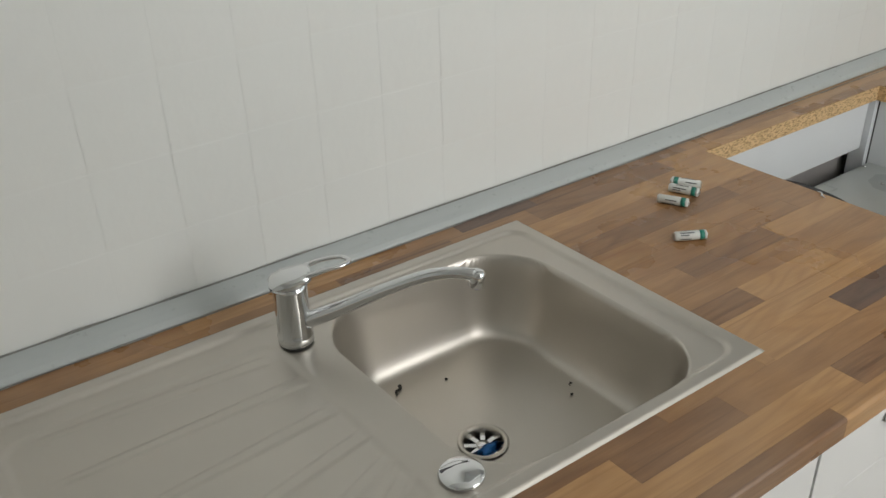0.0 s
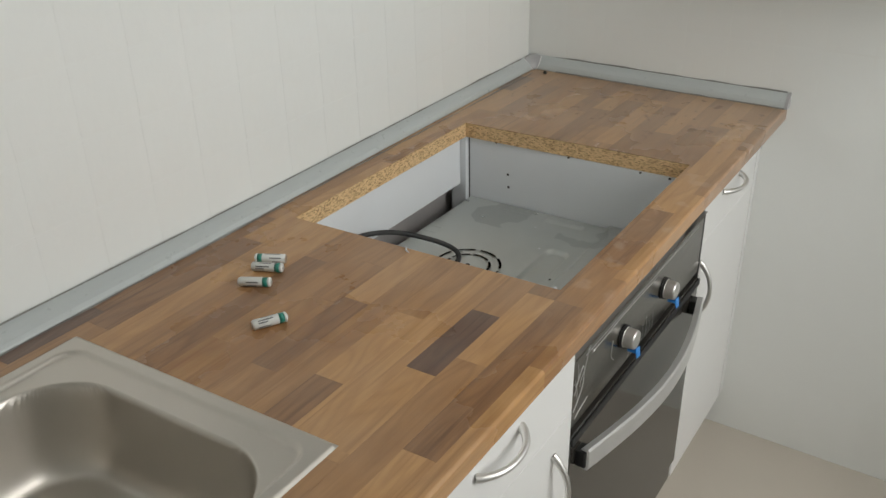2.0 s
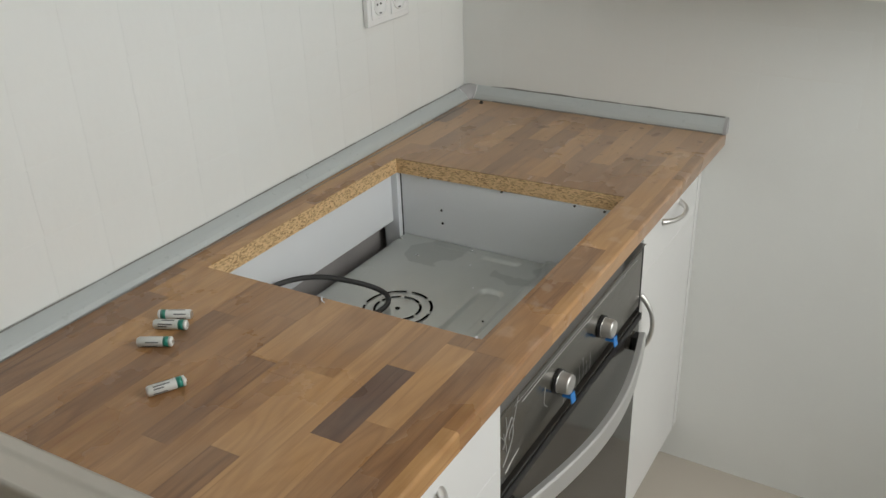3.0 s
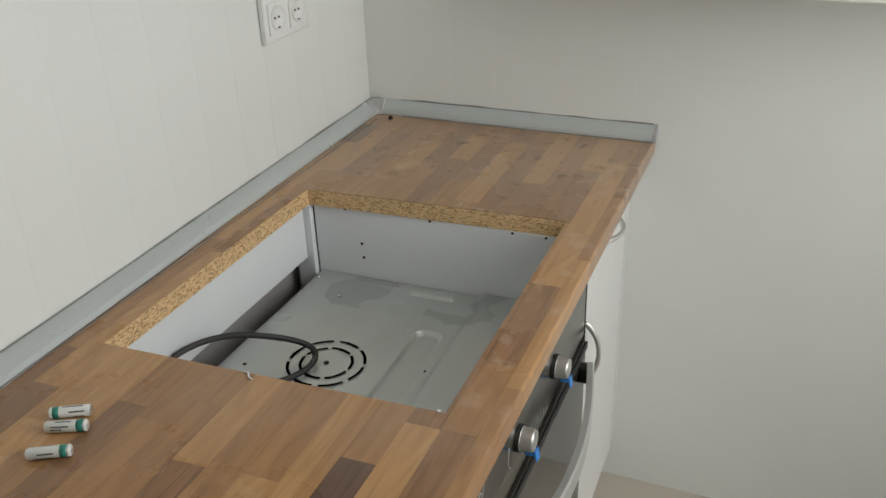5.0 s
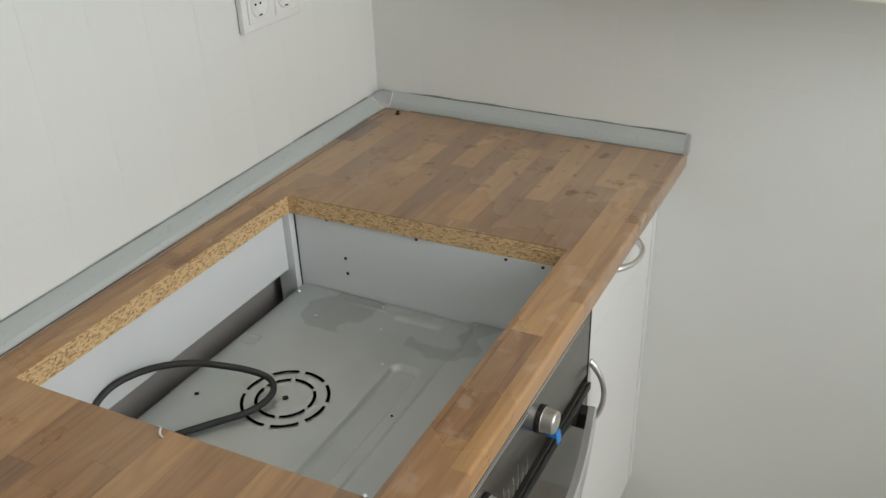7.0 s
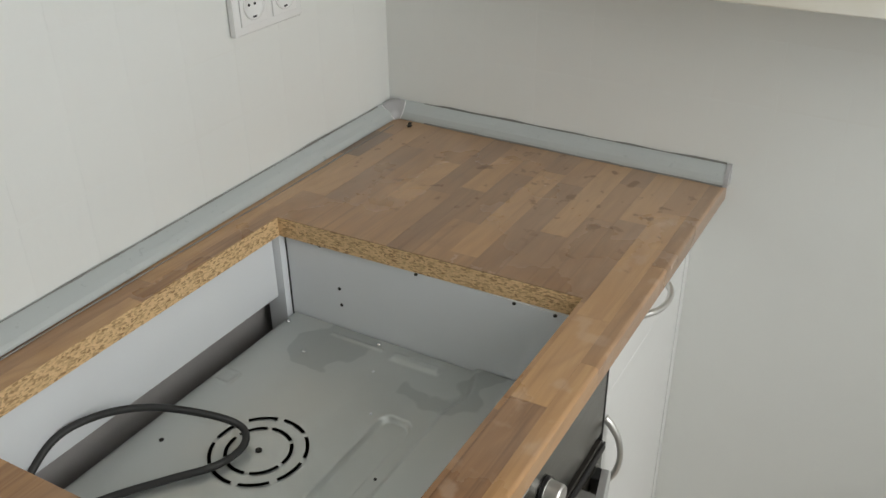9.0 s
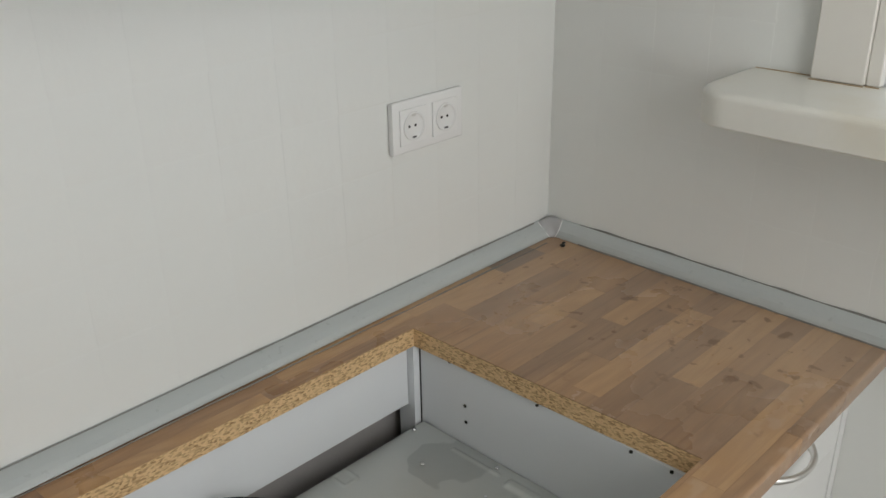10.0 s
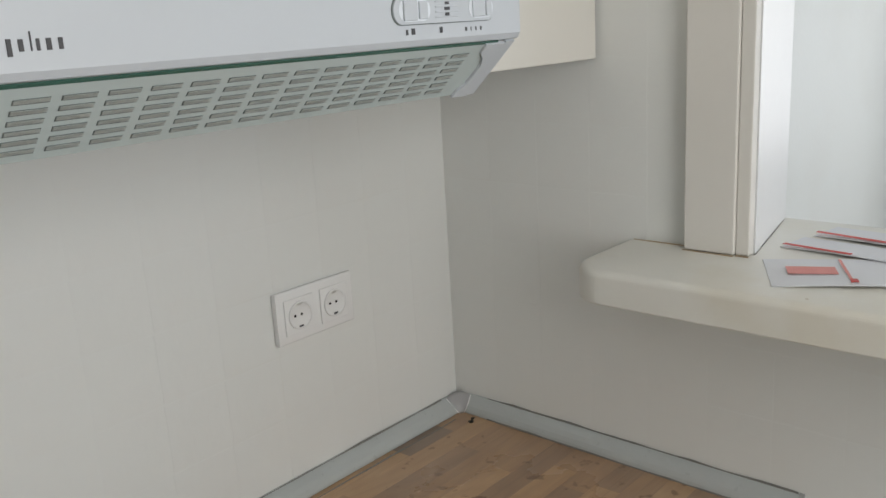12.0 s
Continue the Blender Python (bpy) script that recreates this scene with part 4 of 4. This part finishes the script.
for k in range(8):
    x = -0.775 + 0.016 * k
    under(oven, part("film_crease", tube([(x, OY - 0.0004, 0.664), (x + 0.003, OY - 0.0009, 0.678), (x + 0.001, OY - 0.0003, 0.690 + 0.008 * (k % 3))], 0.00035, 6, 3), HANDLE_STEEL, None, "wrinkle in the film", True))
for kx in (-0.799, -0.611):
    knob = under(oven, part("knob", moved(lathe([(0.0200, 0.0), (0.0200, 0.003), (0.0176, 0.005), (0.0168, 0.021), (0.0155, 0.0235), (0.0005, 0.024)], (0, 0, 0), 36), pose(kx, OY, 0.723, 90, 0, 0)), SATIN, None, "brushed metal knob"))
    for nm, bm, mat in (("knob_collar", moved(lathe([(0.0208, 0.0), (0.0208, 0.004), (0.018, 0.0042)], (0, 0, 0), 36), pose(kx, OY - 0.0002, 0.723, 90, 0, 0)), BLACK),
                        ("blue_tag", box(kx - 0.007, kx + 0.009, OY - 0.027, OY - 0.010, 0.7005, 0.7045, 0.001), BLUE)):
        sub = part(nm, bm, mat)
        sub.parent = knob
        sub.matrix_parent_inverse = knob.matrix_world.inverted()
    tag = part("blue_tag", moved(box(-0.008, 0.008, -0.001, 0.001, -0.011, 0.006, 0.0005), pose(kx + 0.001, OY - 0.026, 0.702, -12, 8, 0)), BLUE, None, "blue protective film tag")
    tag.parent = knob
    tag.matrix_parent_inverse = knob.matrix_world.inverted()
door = under(oven, part("door", box(OX0 + 0.003, OX1 - 0.003, OY - 0.004, OY + 0.03, 0.165, 0.648, 0.003), OVEN_GLASS, None, "dark glass oven door"))
for nm, bm, mat, lab in (("door_side", box(OX0 - 0.001, OX0 + 0.0025, OY - 0.005, OY + 0.03, 0.165, 0.638, 0.001), BLACK, "black door edge"),
                         ("door_band", box(OX0 + 0.004, OX1 - 0.004, OY - 0.0075, OY - 0.0045, 0.632, 0.6465, 0.001), BLACK, "black band along the top of the door")):
    ob = part(nm, bm, mat, None, lab)
    ob.parent = door
    ob.matrix_parent_inverse = door.matrix_world.inverted()


def oven_handle():
    """A flat steel bar that bows outward between its two ends."""
    bm = bmesh.new()
    rings = []
    n = 28
    for k in range(n + 1):
        t = k / n
        x = OX0 + 0.028 + (OX1 - OX0 - 0.056) * t
        out = OY - 0.020 - 0.040 * math.sin(math.pi * t)
        zc = 0.598
        rings.append([bm.verts.new((x, out + dy, zc + dz)) for dy, dz in ((0.007, -0.019), (-0.004, -0.021), (-0.0065, -0.017), (-0.007, 0.0), (-0.0065, 0.017), (-0.004, 0.021), (0.007, 0.019))])
    for a, b in zip(rings, rings[1:]):
        for k in range(7):
            bm.faces.new((a[k], a[(k + 1) % 7], b[(k + 1) % 7], b[k]))
    bm.faces.new(rings[0][::-1]), bm.faces.new(rings[-1])
    bmesh.ops.recalc_face_normals(bm, faces=bm.faces)
    return bm


handle = part("door_handle", oven_handle(), HANDLE_STEEL, None, "bowed flat steel handle")
handle.parent = door
handle.matrix_parent_inverse = door.matrix_world.inverted()
for x in (OX0 + 0.036, OX1 - 0.036):
    ob = part("handle_post", box(x - 0.012, x + 0.012, OY - 0.022, OY - 0.004, 0.582, 0.614, 0.002), BLACK, None, "black handle bracket")
    ob.parent = door
    ob.matrix_parent_inverse = door.matrix_world.inverted()
under(oven, part("lower_panel", box(OX0 + 0.003, OX1 - 0.003, OY + 0.004, OY + 0.03, 0.108, 0.160, 0.002), OVEN_GLASS, None, "dark panel under the oven door"))

under(housing, part("front_rail", box(-0.999, -0.448, -0.592, -0.578, 0.80, 0.866), CARCASS))
under(housing, part("plinth", box(-1.010, -0.400, -0.572, -0.556, 0.004, 0.10), GLOSS_WHITE, None, "white plinth board"))
# mains cable that loops over the oven cover
cable = tube([(-1.0, -0.086, 0.705), (-0.962, -0.088, 0.742), (-0.895, -0.082, 0.785), (-0.840, -0.098, 0.794), (-0.788, -0.138, 0.789), (-0.745, -0.192, 0.769), (-0.724, -0.228, 0.750), (-0.733, -0.246, 0.740), (-0.758, -0.2495, 0.736), (-0.790, -0.238, 0.7345), (-0.83, -0.208, 0.7345), (-0.89, -0.166, 0.7345), (-0.985, -0.115, 0.7345)], 0.0050, 14, 10)
tagged(part("mains_cable", cable, RUBBER, None, "", True), "thick black rubber mains cable looped over the oven cover", "cable")

# ---- batteries on the worktop ----
def battery():
    cell = empty("battery", (0, 0, 0), "white and green cylindrical battery lying on the worktop", "battery", "loose batteries on the worktop")
    turn = pose(0, 0, 0.0072, 0, 90, 0)
    part("sleeve", moved(lathe([(0.0062, -0.0235), (0.0071, -0.0225), (0.0071, 0.0145), (0.0071, 0.0146)], (0, 0, 0), 24), turn), BAT_WHITE, cell, "white printed sleeve", True)
    part("band", moved(lathe([(0.00712, 0.0120), (0.00712, 0.0195)], (0, 0, 0), 24), turn), BAT_GREEN, cell, "dark green band", True)
    part("shoulder", moved(lathe([(0.0071, 0.0196), (0.0070, 0.0225), (0.0060, 0.0235)], (0, 0, 0), 24), turn), BAT_WHITE, cell, "", True)
    part("cap", moved(lathe([(0.0027, 0.0236), (0.0027, 0.0252)], (0, 0, 0), 16), turn), SATIN, cell, "steel cap")
    part("base", moved(lathe([(0.0058, -0.0246), (0.0060, -0.0236)], (0, 0, 0), 20), turn), SATIN, cell, "steel base")
    for k, (x0, x1, a) in enumerate(((-0.017, 0.004, 20), (-0.017, -0.004, 48), (-0.012, 0.006, -30), (-0.018, 0.0, 100), (-0.016, 0.008, 160), (-0.010, 0.004, 230))):
        strip = box(x0, x1, -0.0008, 0.0008, 0.00705, 0.0073)
        part("print_bar", moved(strip, Matrix.Translation((0, 0, 0.0072)) @ pose(0, 0, 0, a, 0, 0)), GREY_PRINT, cell)
    return cell


first = battery()
first_pose = Matrix.Identity(4)
SPOTS = [(-1.148, -0.167, 118, 200), (-1.171, -0.183, -65.5, 40), (-1.214, -0.198, -61, 100), (-1.282, -0.2905, -29.5, 10)]
for k, (x, y, turn, roll) in enumerate(SPOTS):
    m = Matrix.Translation((x, y, TOP + 0.0001)) @ pose(0, 0, 0, 0, 0, turn) @ Matrix.Translation((0, 0, 0.0072)) @ pose(0, 0, 0, roll, 0, 0) @ Matrix.Translation((0, 0, -0.0072))
    if k:
        copy_thing(first, m)
    else:
        first_pose = m
first.matrix_basis = first_pose

# ---- socket ----
socket = empty("double_socket", (-0.333, 0.0, 1.19), "white double wall socket in one plastic frame", "socket")
SX, SZ = -0.3335, 1.193
plate = box(SX - 0.0785, SX + 0.0785, -0.0105, -0.002, SZ - 0.0415, SZ + 0.0415, 0.003, 3)
under(socket, part("frame", plate, SOCKET, None, "glossy white frame", True))
under(socket, part("frame_cheek", box(SX - 0.079, SX - 0.0755, -0.0125, -0.002, SZ - 0.041, SZ + 0.041, 0.0015), SOCKET))
for cx in (SX - 0.0355, SX + 0.0355):
    insert = under(socket, part("insert", box(cx - 0.0285, cx + 0.0285, -0.0135, -0.0106, SZ - 0.0285, SZ + 0.0285, 0.001), SOCKET))
    ring = moved(lathe([(0.0225, 0.0), (0.0225, 0.0018), (0.0200, 0.0022), (0.0192, 0.0006), (0.0188, 0.0003)], (0, 0, 0), 36), pose(cx, -0.0136, SZ, 90, 0, 0))
    pieces = [("well_rim", ring, SOCKET)]
    for dx in (-0.0075, 0.0055):
        pieces.append(("pin_hole", moved(lathe([(0.0021, 0.0), (0.0021, 0.0008)], (0, 0, 0), 14), pose(cx + dx - 0.003, -0.0142, SZ + 0.001, 90, 0, 0)), HOLE))
    for dz in (-1, 1):
        pieces.append(("earth_clip", box(cx - 0.004, cx + 0.004, -0.0152, -0.0142, SZ + dz * 0.0175 - 0.0015, SZ + dz * 0.0175 + 0.0015, 0.0004), GREY_PRINT if dz < 0 else SATIN))
    for nm, bm, mat in pieces:
        ob = part(nm, bm, mat, None, "", nm == "well_rim")
        ob.parent = insert
        ob.matrix_parent_inverse = insert.matrix_world.inverted()

# ---- extractor hood ----
HX0, HX1, HY, HZ, HT = -0.980, -0.350, -0.432, 1.594, 1.6515
hood = empty("extractor_hood", (-0.665, -0.2, 1.53), "white slim extractor hood with a louvred green glass panel", "hood")
side = [(-0.01, 1.53), (-0.352, 1.53), (-0.424, HZ), (-0.424, HT), (-0.01, HT)]
# both sides take the lightened grey in place of light from the west
under(hood, part("side_plate", extrude(side, "x", HX0, HX0 + 0.004), HOOD_LIT_GREY, None, "grey enamelled side, lightened as if lit"))
under(hood, part("side_plate", extrude(side, "x", HX1 - 0.004, HX1), HOOD_LIT_GREY, None, "grey enamelled side, lightened as if lit"))
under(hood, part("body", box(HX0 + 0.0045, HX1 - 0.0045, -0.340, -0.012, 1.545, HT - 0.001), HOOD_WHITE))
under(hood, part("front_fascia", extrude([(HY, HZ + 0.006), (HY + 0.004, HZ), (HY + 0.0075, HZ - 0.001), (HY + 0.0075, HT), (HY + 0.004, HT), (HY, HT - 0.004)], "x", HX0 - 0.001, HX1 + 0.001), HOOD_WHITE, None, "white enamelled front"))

s_len = math.hypot(0.068, HZ - 1.53) - 0.013
# frame that maps u (along x), v (down the slope, from the fascia), w (out of the slope)
down = Vector((0, 0.068, -(HZ - 1.53))).normalized()
out = Vector((0, down.z, -down.y))
PLANE = Matrix(((1, 0, 0, 0), (0, down.y, out.y, -0.420), (0, down.z, out.z, HZ), (0, 0, 0, 1)))
glass = under(hood, part("glass_panel", moved(box(HX0 + 0.032, HX1 - 0.032, 0.0015, s_len + 0.004, -0.001, 0.0045), PLANE), HOOD_GLASS, None, "pale green glass panel"))
under(hood, part("glass_edge", moved(box(HX0 + 0.030, HX1 - 0.030, -0.002, 0.0013, -0.0005, 0.005), PLANE), GLASS_EDGE, None, "dark green glass edge"))
under(hood, part("glass_edge", moved(box(HX0 + 0.040, HX1 - 0.040, s_len + 0.0045, s_len + 0.006, -0.001, 0.003), PLANE), GREY_PRINT, None, "dark lower edge"))
slot_mesh = bpy.data.meshes.new("louvre")
slot_bm = bmesh.new()
# raised plate with a dark border, coloured like the shade inside a slot
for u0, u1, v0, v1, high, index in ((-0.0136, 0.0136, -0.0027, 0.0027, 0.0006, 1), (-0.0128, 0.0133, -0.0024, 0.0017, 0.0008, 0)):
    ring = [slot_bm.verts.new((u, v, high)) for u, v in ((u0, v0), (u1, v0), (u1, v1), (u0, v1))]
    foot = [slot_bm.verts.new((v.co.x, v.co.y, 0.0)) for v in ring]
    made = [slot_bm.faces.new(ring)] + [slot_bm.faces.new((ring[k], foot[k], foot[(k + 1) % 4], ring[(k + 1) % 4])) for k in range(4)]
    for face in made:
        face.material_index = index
bmesh.ops.recalc_face_normals(slot_bm, faces=slot_bm.faces)
slot_bm.to_mesh(slot_mesh)
slot_bm.free()
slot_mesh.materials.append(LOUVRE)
slot_mesh.materials.append(SHADE_EDGE)
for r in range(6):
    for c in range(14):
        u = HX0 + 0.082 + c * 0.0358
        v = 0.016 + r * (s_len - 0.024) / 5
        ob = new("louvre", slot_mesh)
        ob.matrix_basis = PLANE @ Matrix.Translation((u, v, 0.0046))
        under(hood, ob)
for sgn, x in ((1, HX0), (-1, HX1)):
    under(hood, part("end_bracket", moved(extrude([(x + sgn * a, b) for a, b in ((0.0, -0.001), (0.0, s_len + 0.007), (0.0135, s_len + 0.007), (0.0135, 0.016), (0.016, -0.001))], "z", 0.0, 0.0055), PLANE), HOOD_WHITE, None, "white end bracket"))
    under(hood, part("end_clip", moved(extrude([(x + sgn * a, b) for a, b in ((0.018, 0.0), (0.016, 0.018), (0.0155, s_len + 0.006), (0.043, s_len + 0.005), (0.041, s_len - 0.006), (0.034, s_len - 0.016), (0.033, 0.034), (0.040, 0.022), (0.050, 0.014), (0.052, 0.0))], "z", 0.0032, 0.0075), PLANE), HOOD_WHITE, None, "white moulded clip"))
# maker's mark as plain blocks, switches and their signs
for x, w, h, dz in ((-0.9265, 0.0060, 0.0125, 0.0), (-0.9175, 0.0055, 0.0115, -0.003), (-0.9095, 0.0055, 0.0080, 0.0), (-0.9015, 0.0018, 0.0130, 0.0), (-0.8975, 0.0042, 0.0080, 0.0), (-0.8905, 0.0058, 0.0080, 0.0), (-0.8820, 0.0052, 0.0080, 0.0)):
    under(hood, part("maker_mark", box(x, x + w * 0.62, HY - 0.0008, HY - 0.0001, 1.6135 + dz, 1.6135 + dz + h, 0.0002), GREY_PRINT, None, "dark block of the maker's mark"))
def capsule(x0, x1, z0, z1, y0, y1, radius):
    """A plate with round corners, flat on the fascia."""
    pts = []
    for cx, cz, start in ((x1 - radius, z1 - radius, 0), (x0 + radius, z1 - radius, 90), (x0 + radius, z0 + radius, 180), (x1 - radius, z0 + radius, 270)):
        pts += [(cx + radius * math.cos(radians(start + 15 * k)), cz + radius * math.sin(radians(start + 15 * k))) for k in range(7)]
    return extrude(pts, "y", y0, y1)


# dark plate whose colour draws the shade of a groove
under(hood, part("switch_groove", capsule(-0.5545, -0.3965, 1.6145, 1.6425, HY - 0.0008, HY + 0.001, 0.0125), SHADE_EDGE, None, "dark edge painted as groove shade around the switch plate"))
sw = under(hood, part("switch_plate", capsule(-0.5535, -0.3975, 1.6155, 1.6415, HY - 0.0022, HY + 0.001, 0.012), HOOD_WHITE, None, "moulded switch plate with round ends"))
for a, b in ((-0.5465, -0.5015), (-0.4410, -0.4010)):
    under(hood, part("switch_recess", capsule(a, b, 1.6180, 1.6390, HY - 0.0026, HY - 0.0021, 0.010), HOOD_LIT_GREY, None, "shallow recess of the slide switch"))
for k in range(4):
    under(hood, part("lamp_rib", box(-0.494, -0.459, HY - 0.0032, HY - 0.0021, 1.6205 + 0.005 * k, 1.6217 + 0.005 * k, 0.0004), HOOD_WHITE))
for nm, a, b, c, d, mat in (("slide_switch", -0.541, -0.522, 1.619, 1.638, HOOD_WHITE), ("slide_switch", -0.519, -0.507, 1.620, 1.637, HOOD_WHITE), ("slide_switch", -0.436, -0.417, 1.6195, 1.638, HOOD_WHITE), ("slide_switch", -0.414, -0.405, 1.620, 1.637, HOOD_WHITE),
                            ("lamp_slot", -0.479, -0.473, 1.633, 1.636, GREY_PRINT), ("lamp_slot", -0.480, -0.472, 1.6275, 1.6305, GREY_PRINT), ("lamp_slot", -0.479, -0.473, 1.622, 1.625, GREY_PRINT)):
    ob = part(nm, box(a, b, HY - 0.0048 if nm == "slide_switch" else HY - 0.0032, HY - 0.0024, c, d, 0.0006), mat)
    ob.parent = sw
    ob.matrix_parent_inverse = sw.matrix_world.inverted()
for x, w, h in ((-0.536, 0.003, 0.005), (-0.528, 0.005, 0.006), (-0.486, 0.004, 0.006), (-0.446, 0.003, 0.004), (-0.437, 0.001, 0.004), (-0.429, 0.0015, 0.004), (-0.421, 0.002, 0.004)):
    under(hood, part("switch_sign", box(x, x + w, HY - 0.0007, HY - 0.0001, 1.6055, 1.6055 + h, 0.0002), GREY_PRINT))


# ---- wall cupboards ----
def wall_cupboard(label, x0, x1, face, z0, mat, handle_at=None):
    unit = empty("wall_cupboard", ((x0 + x1) / 2, -0.15, z0), label, "cupboard", "kitchen wall cupboards")
    under(unit, part("carcass", box(x0 + 0.001, x1 - 0.001, face + 0.02, -0.003, z0 + 0.002, 2.22, 0.001), CARCASS))
    door = under(unit, part("door", box(x0, x1, face, face + 0.018, z0, 2.22, 0.002), mat, None, "plain laminate door"))
    if handle_at:
        h = part("handle", moved(bow_handle(0.128), pose(handle_at[0], face, handle_at[1], 0, 90, 0)), SATIN, None, "satin nickel bow handle", True)
        h.parent = door
        h.matrix_parent_inverse = door.matrix_world.inverted()
    return unit


wall_cupboard("white wall cupboard with a bow handle beside the hood", -1.43, -0.987, -0.295, 1.536, GLOSS_WHITE, (-1.03, 1.64))
wall_cupboard("cream wall cupboard between hood and end wall", -0.348, -0.014, -0.325, 1.549, CREAM)
wall_cupboard("cream wall cupboard above the extractor hood", -0.985, -0.35, -0.325, 1.652, CREAM)


# ---- leaflets on the sill ----
def leaflet(label, m, w, d, marks):
    ob = empty("leaflet", (0, 0, 0), label, "leaflet", "leaflets on the sill")
    bm = bmesh.new()
    n = 10
    top = [[bm.verts.new((w * i / n, -d * j, 0.0006 + 0.004 * math.sin(math.pi * i / n) * (0.3 + 0.7 * j))) for j in (0, 1)] for i in range(n + 1)]
    for a, b in zip(top, top[1:]):
        bm.faces.new((a[0], a[1], b[1], b[0]))
    bmesh.ops.recalc_face_normals(bm, faces=bm.faces)
    bmesh.ops.solidify(bm, geom=bm.faces[:], thickness=0.0012)
    part("sheet", bm, PAPER, ob, "folded white paper")
    for nm, x0, x1, y0, y1, mat in marks:
        zz = 0.0012 + 0.004 * math.sin(math.pi * (x0 + x1) / 2 / w) * (0.3 + 0.7 * -(y0 + y1) / 2 / d)
        part(nm, box(x0, x1, y0, y1, zz + 0.0008, zz + 0.0014), mat, ob)
    ob.matrix_basis = END @ m
    return ob


Z = 1.2775
leaflet("white folded leaflet with a red printed block on the sill", pose(-0.018, -0.592, Z, 0, 0, -63), 0.25, 0.125,
        [("print_block", 0.024, 0.084, -0.078, -0.046, PINK), ("print_line", 0.093, 0.0965, -0.100, -0.012, PINK), ("print_block", 0.092, 0.101, -0.116, -0.103, RED), ("print_line", 0.16, 0.163, -0.09, -0.03, PINK)])
leaflet("white leaflet with a red stripe lying on the sill", pose(0.122, -0.597, Z + 0.0005, 0, 0, -98), 0.21, 0.068, [("print_line", 0.003, 0.10, -0.067, -0.060, RED)])
leaflet("white leaflet with a red stripe lying deeper on the sill", pose(0.204, -0.617, Z + 0.0007, 0, 0, -100), 0.21, 0.068, [("print_line", 0.003, 0.20, -0.067, -0.059, RED)])

# small chips and crumbs of plaster and wood
rnd = random.Random(4)


def crumb(x, y, z, size, mat, label, name="crumb"):
    bm = bmesh.new()
    bmesh.ops.create_icosphere(bm, subdivisions=1, radius=size)
    for v in bm.verts:
        v.co *= rnd.uniform(0.6, 1.3)
        v.co.z = v.co.z * 0.55 + size * 0.45
    tagged(part(name, moved(bm, pose(x, y, z)), mat), label, "crumb")


crumb(-0.0495, -0.0725, TOP, 0.006, HOLE, "dark blob of dirt on the worktop in the corner")
crumb(-0.036, -0.066, TOP, 0.004, HOLE, "dark blob of dirt on the worktop in the corner")
bm = tube([(-0.012, 0, 0), (-0.004, 0.002, 0.001), (0.005, -0.001, 0.0008), (0.012, 0.003, 0.0)], [0.0006, 0.0014, 0.0012, 0.0005], 7, 4)
tagged(part("wood_splinter", moved(bm, pose(-1.006, -0.322, TOP + 0.001, 0, 0, 55)), PAPER), "pale torn splinter at the edge of the cut-out", "splinter")
for x, y in ((-0.992, -0.575), (-0.60, -0.35), (-0.52, -0.30)):
    crumb(x, y, TOP if x < -0.95 else OZ, 0.0025, PAPER, "pale crumb of plaster")

# ---- tiles ----
PITCH = 0.1007
tile_bm = box(-0.05005, 0.05005, -0.0032, 0.0, -0.0505, 0.0505)
bmesh.ops.bevel(tile_bm, geom=[e for e in tile_bm.edges if min(e.verts[0].co.y, e.verts[1].co.y) < -0.003 and abs(e.verts[0].co.y - e.verts[1].co.y) < 1e-5], offset=0.0016, segments=2, affect="EDGES")
bmesh.ops.delete(tile_bm, geom=[f for f in tile_bm.faces if f.normal.y > 0.9], context="FACES")
bmesh.ops.scale(tile_bm, vec=(1, 0.10, 1), verts=tile_bm.verts)
tile_mesh = bpy.data.meshes.new("tile")
tile_bm.to_mesh(tile_mesh)
tile_bm.free()
tile_mesh.materials.append(TILE)
for i in range(27):
    for j in range(7):
        x = -0.054 - PITCH * i
        z = 0.981 + 0.1035 * j + 0.0128 * (x + 0.2)
        if z > 1.62:
            continue
        ob = new("tile", tile_mesh)
        ob.matrix_basis = pose(x, (-0.0002 if x < -1.45 else 0.0) + rnd.uniform(0.00006, 0.00012), z, rnd.uniform(-0.08, 0.08), -0.73, rnd.uniform(-0.08, 0.08))
        ob.parent = wall_north
FACE_WEST = END @ pose(0, 0, 0, 0, 0, -90)
for i in range(9):
    for j in range(7):
        y, z = -0.055 - PITCH * i, 0.984 + 0.1035 * j
        if (y < -0.44 and z > 1.15) or z > 1.62:
            continue
        ob = new("tile", tile_mesh)
        ob.matrix_basis = FACE_WEST @ pose(-y, rnd.uniform(0.00004, 0.00010), z, rnd.uniform(-0.14, 0.05), 0, rnd.uniform(-0.02, 0.02))
        ob.parent = wall_east
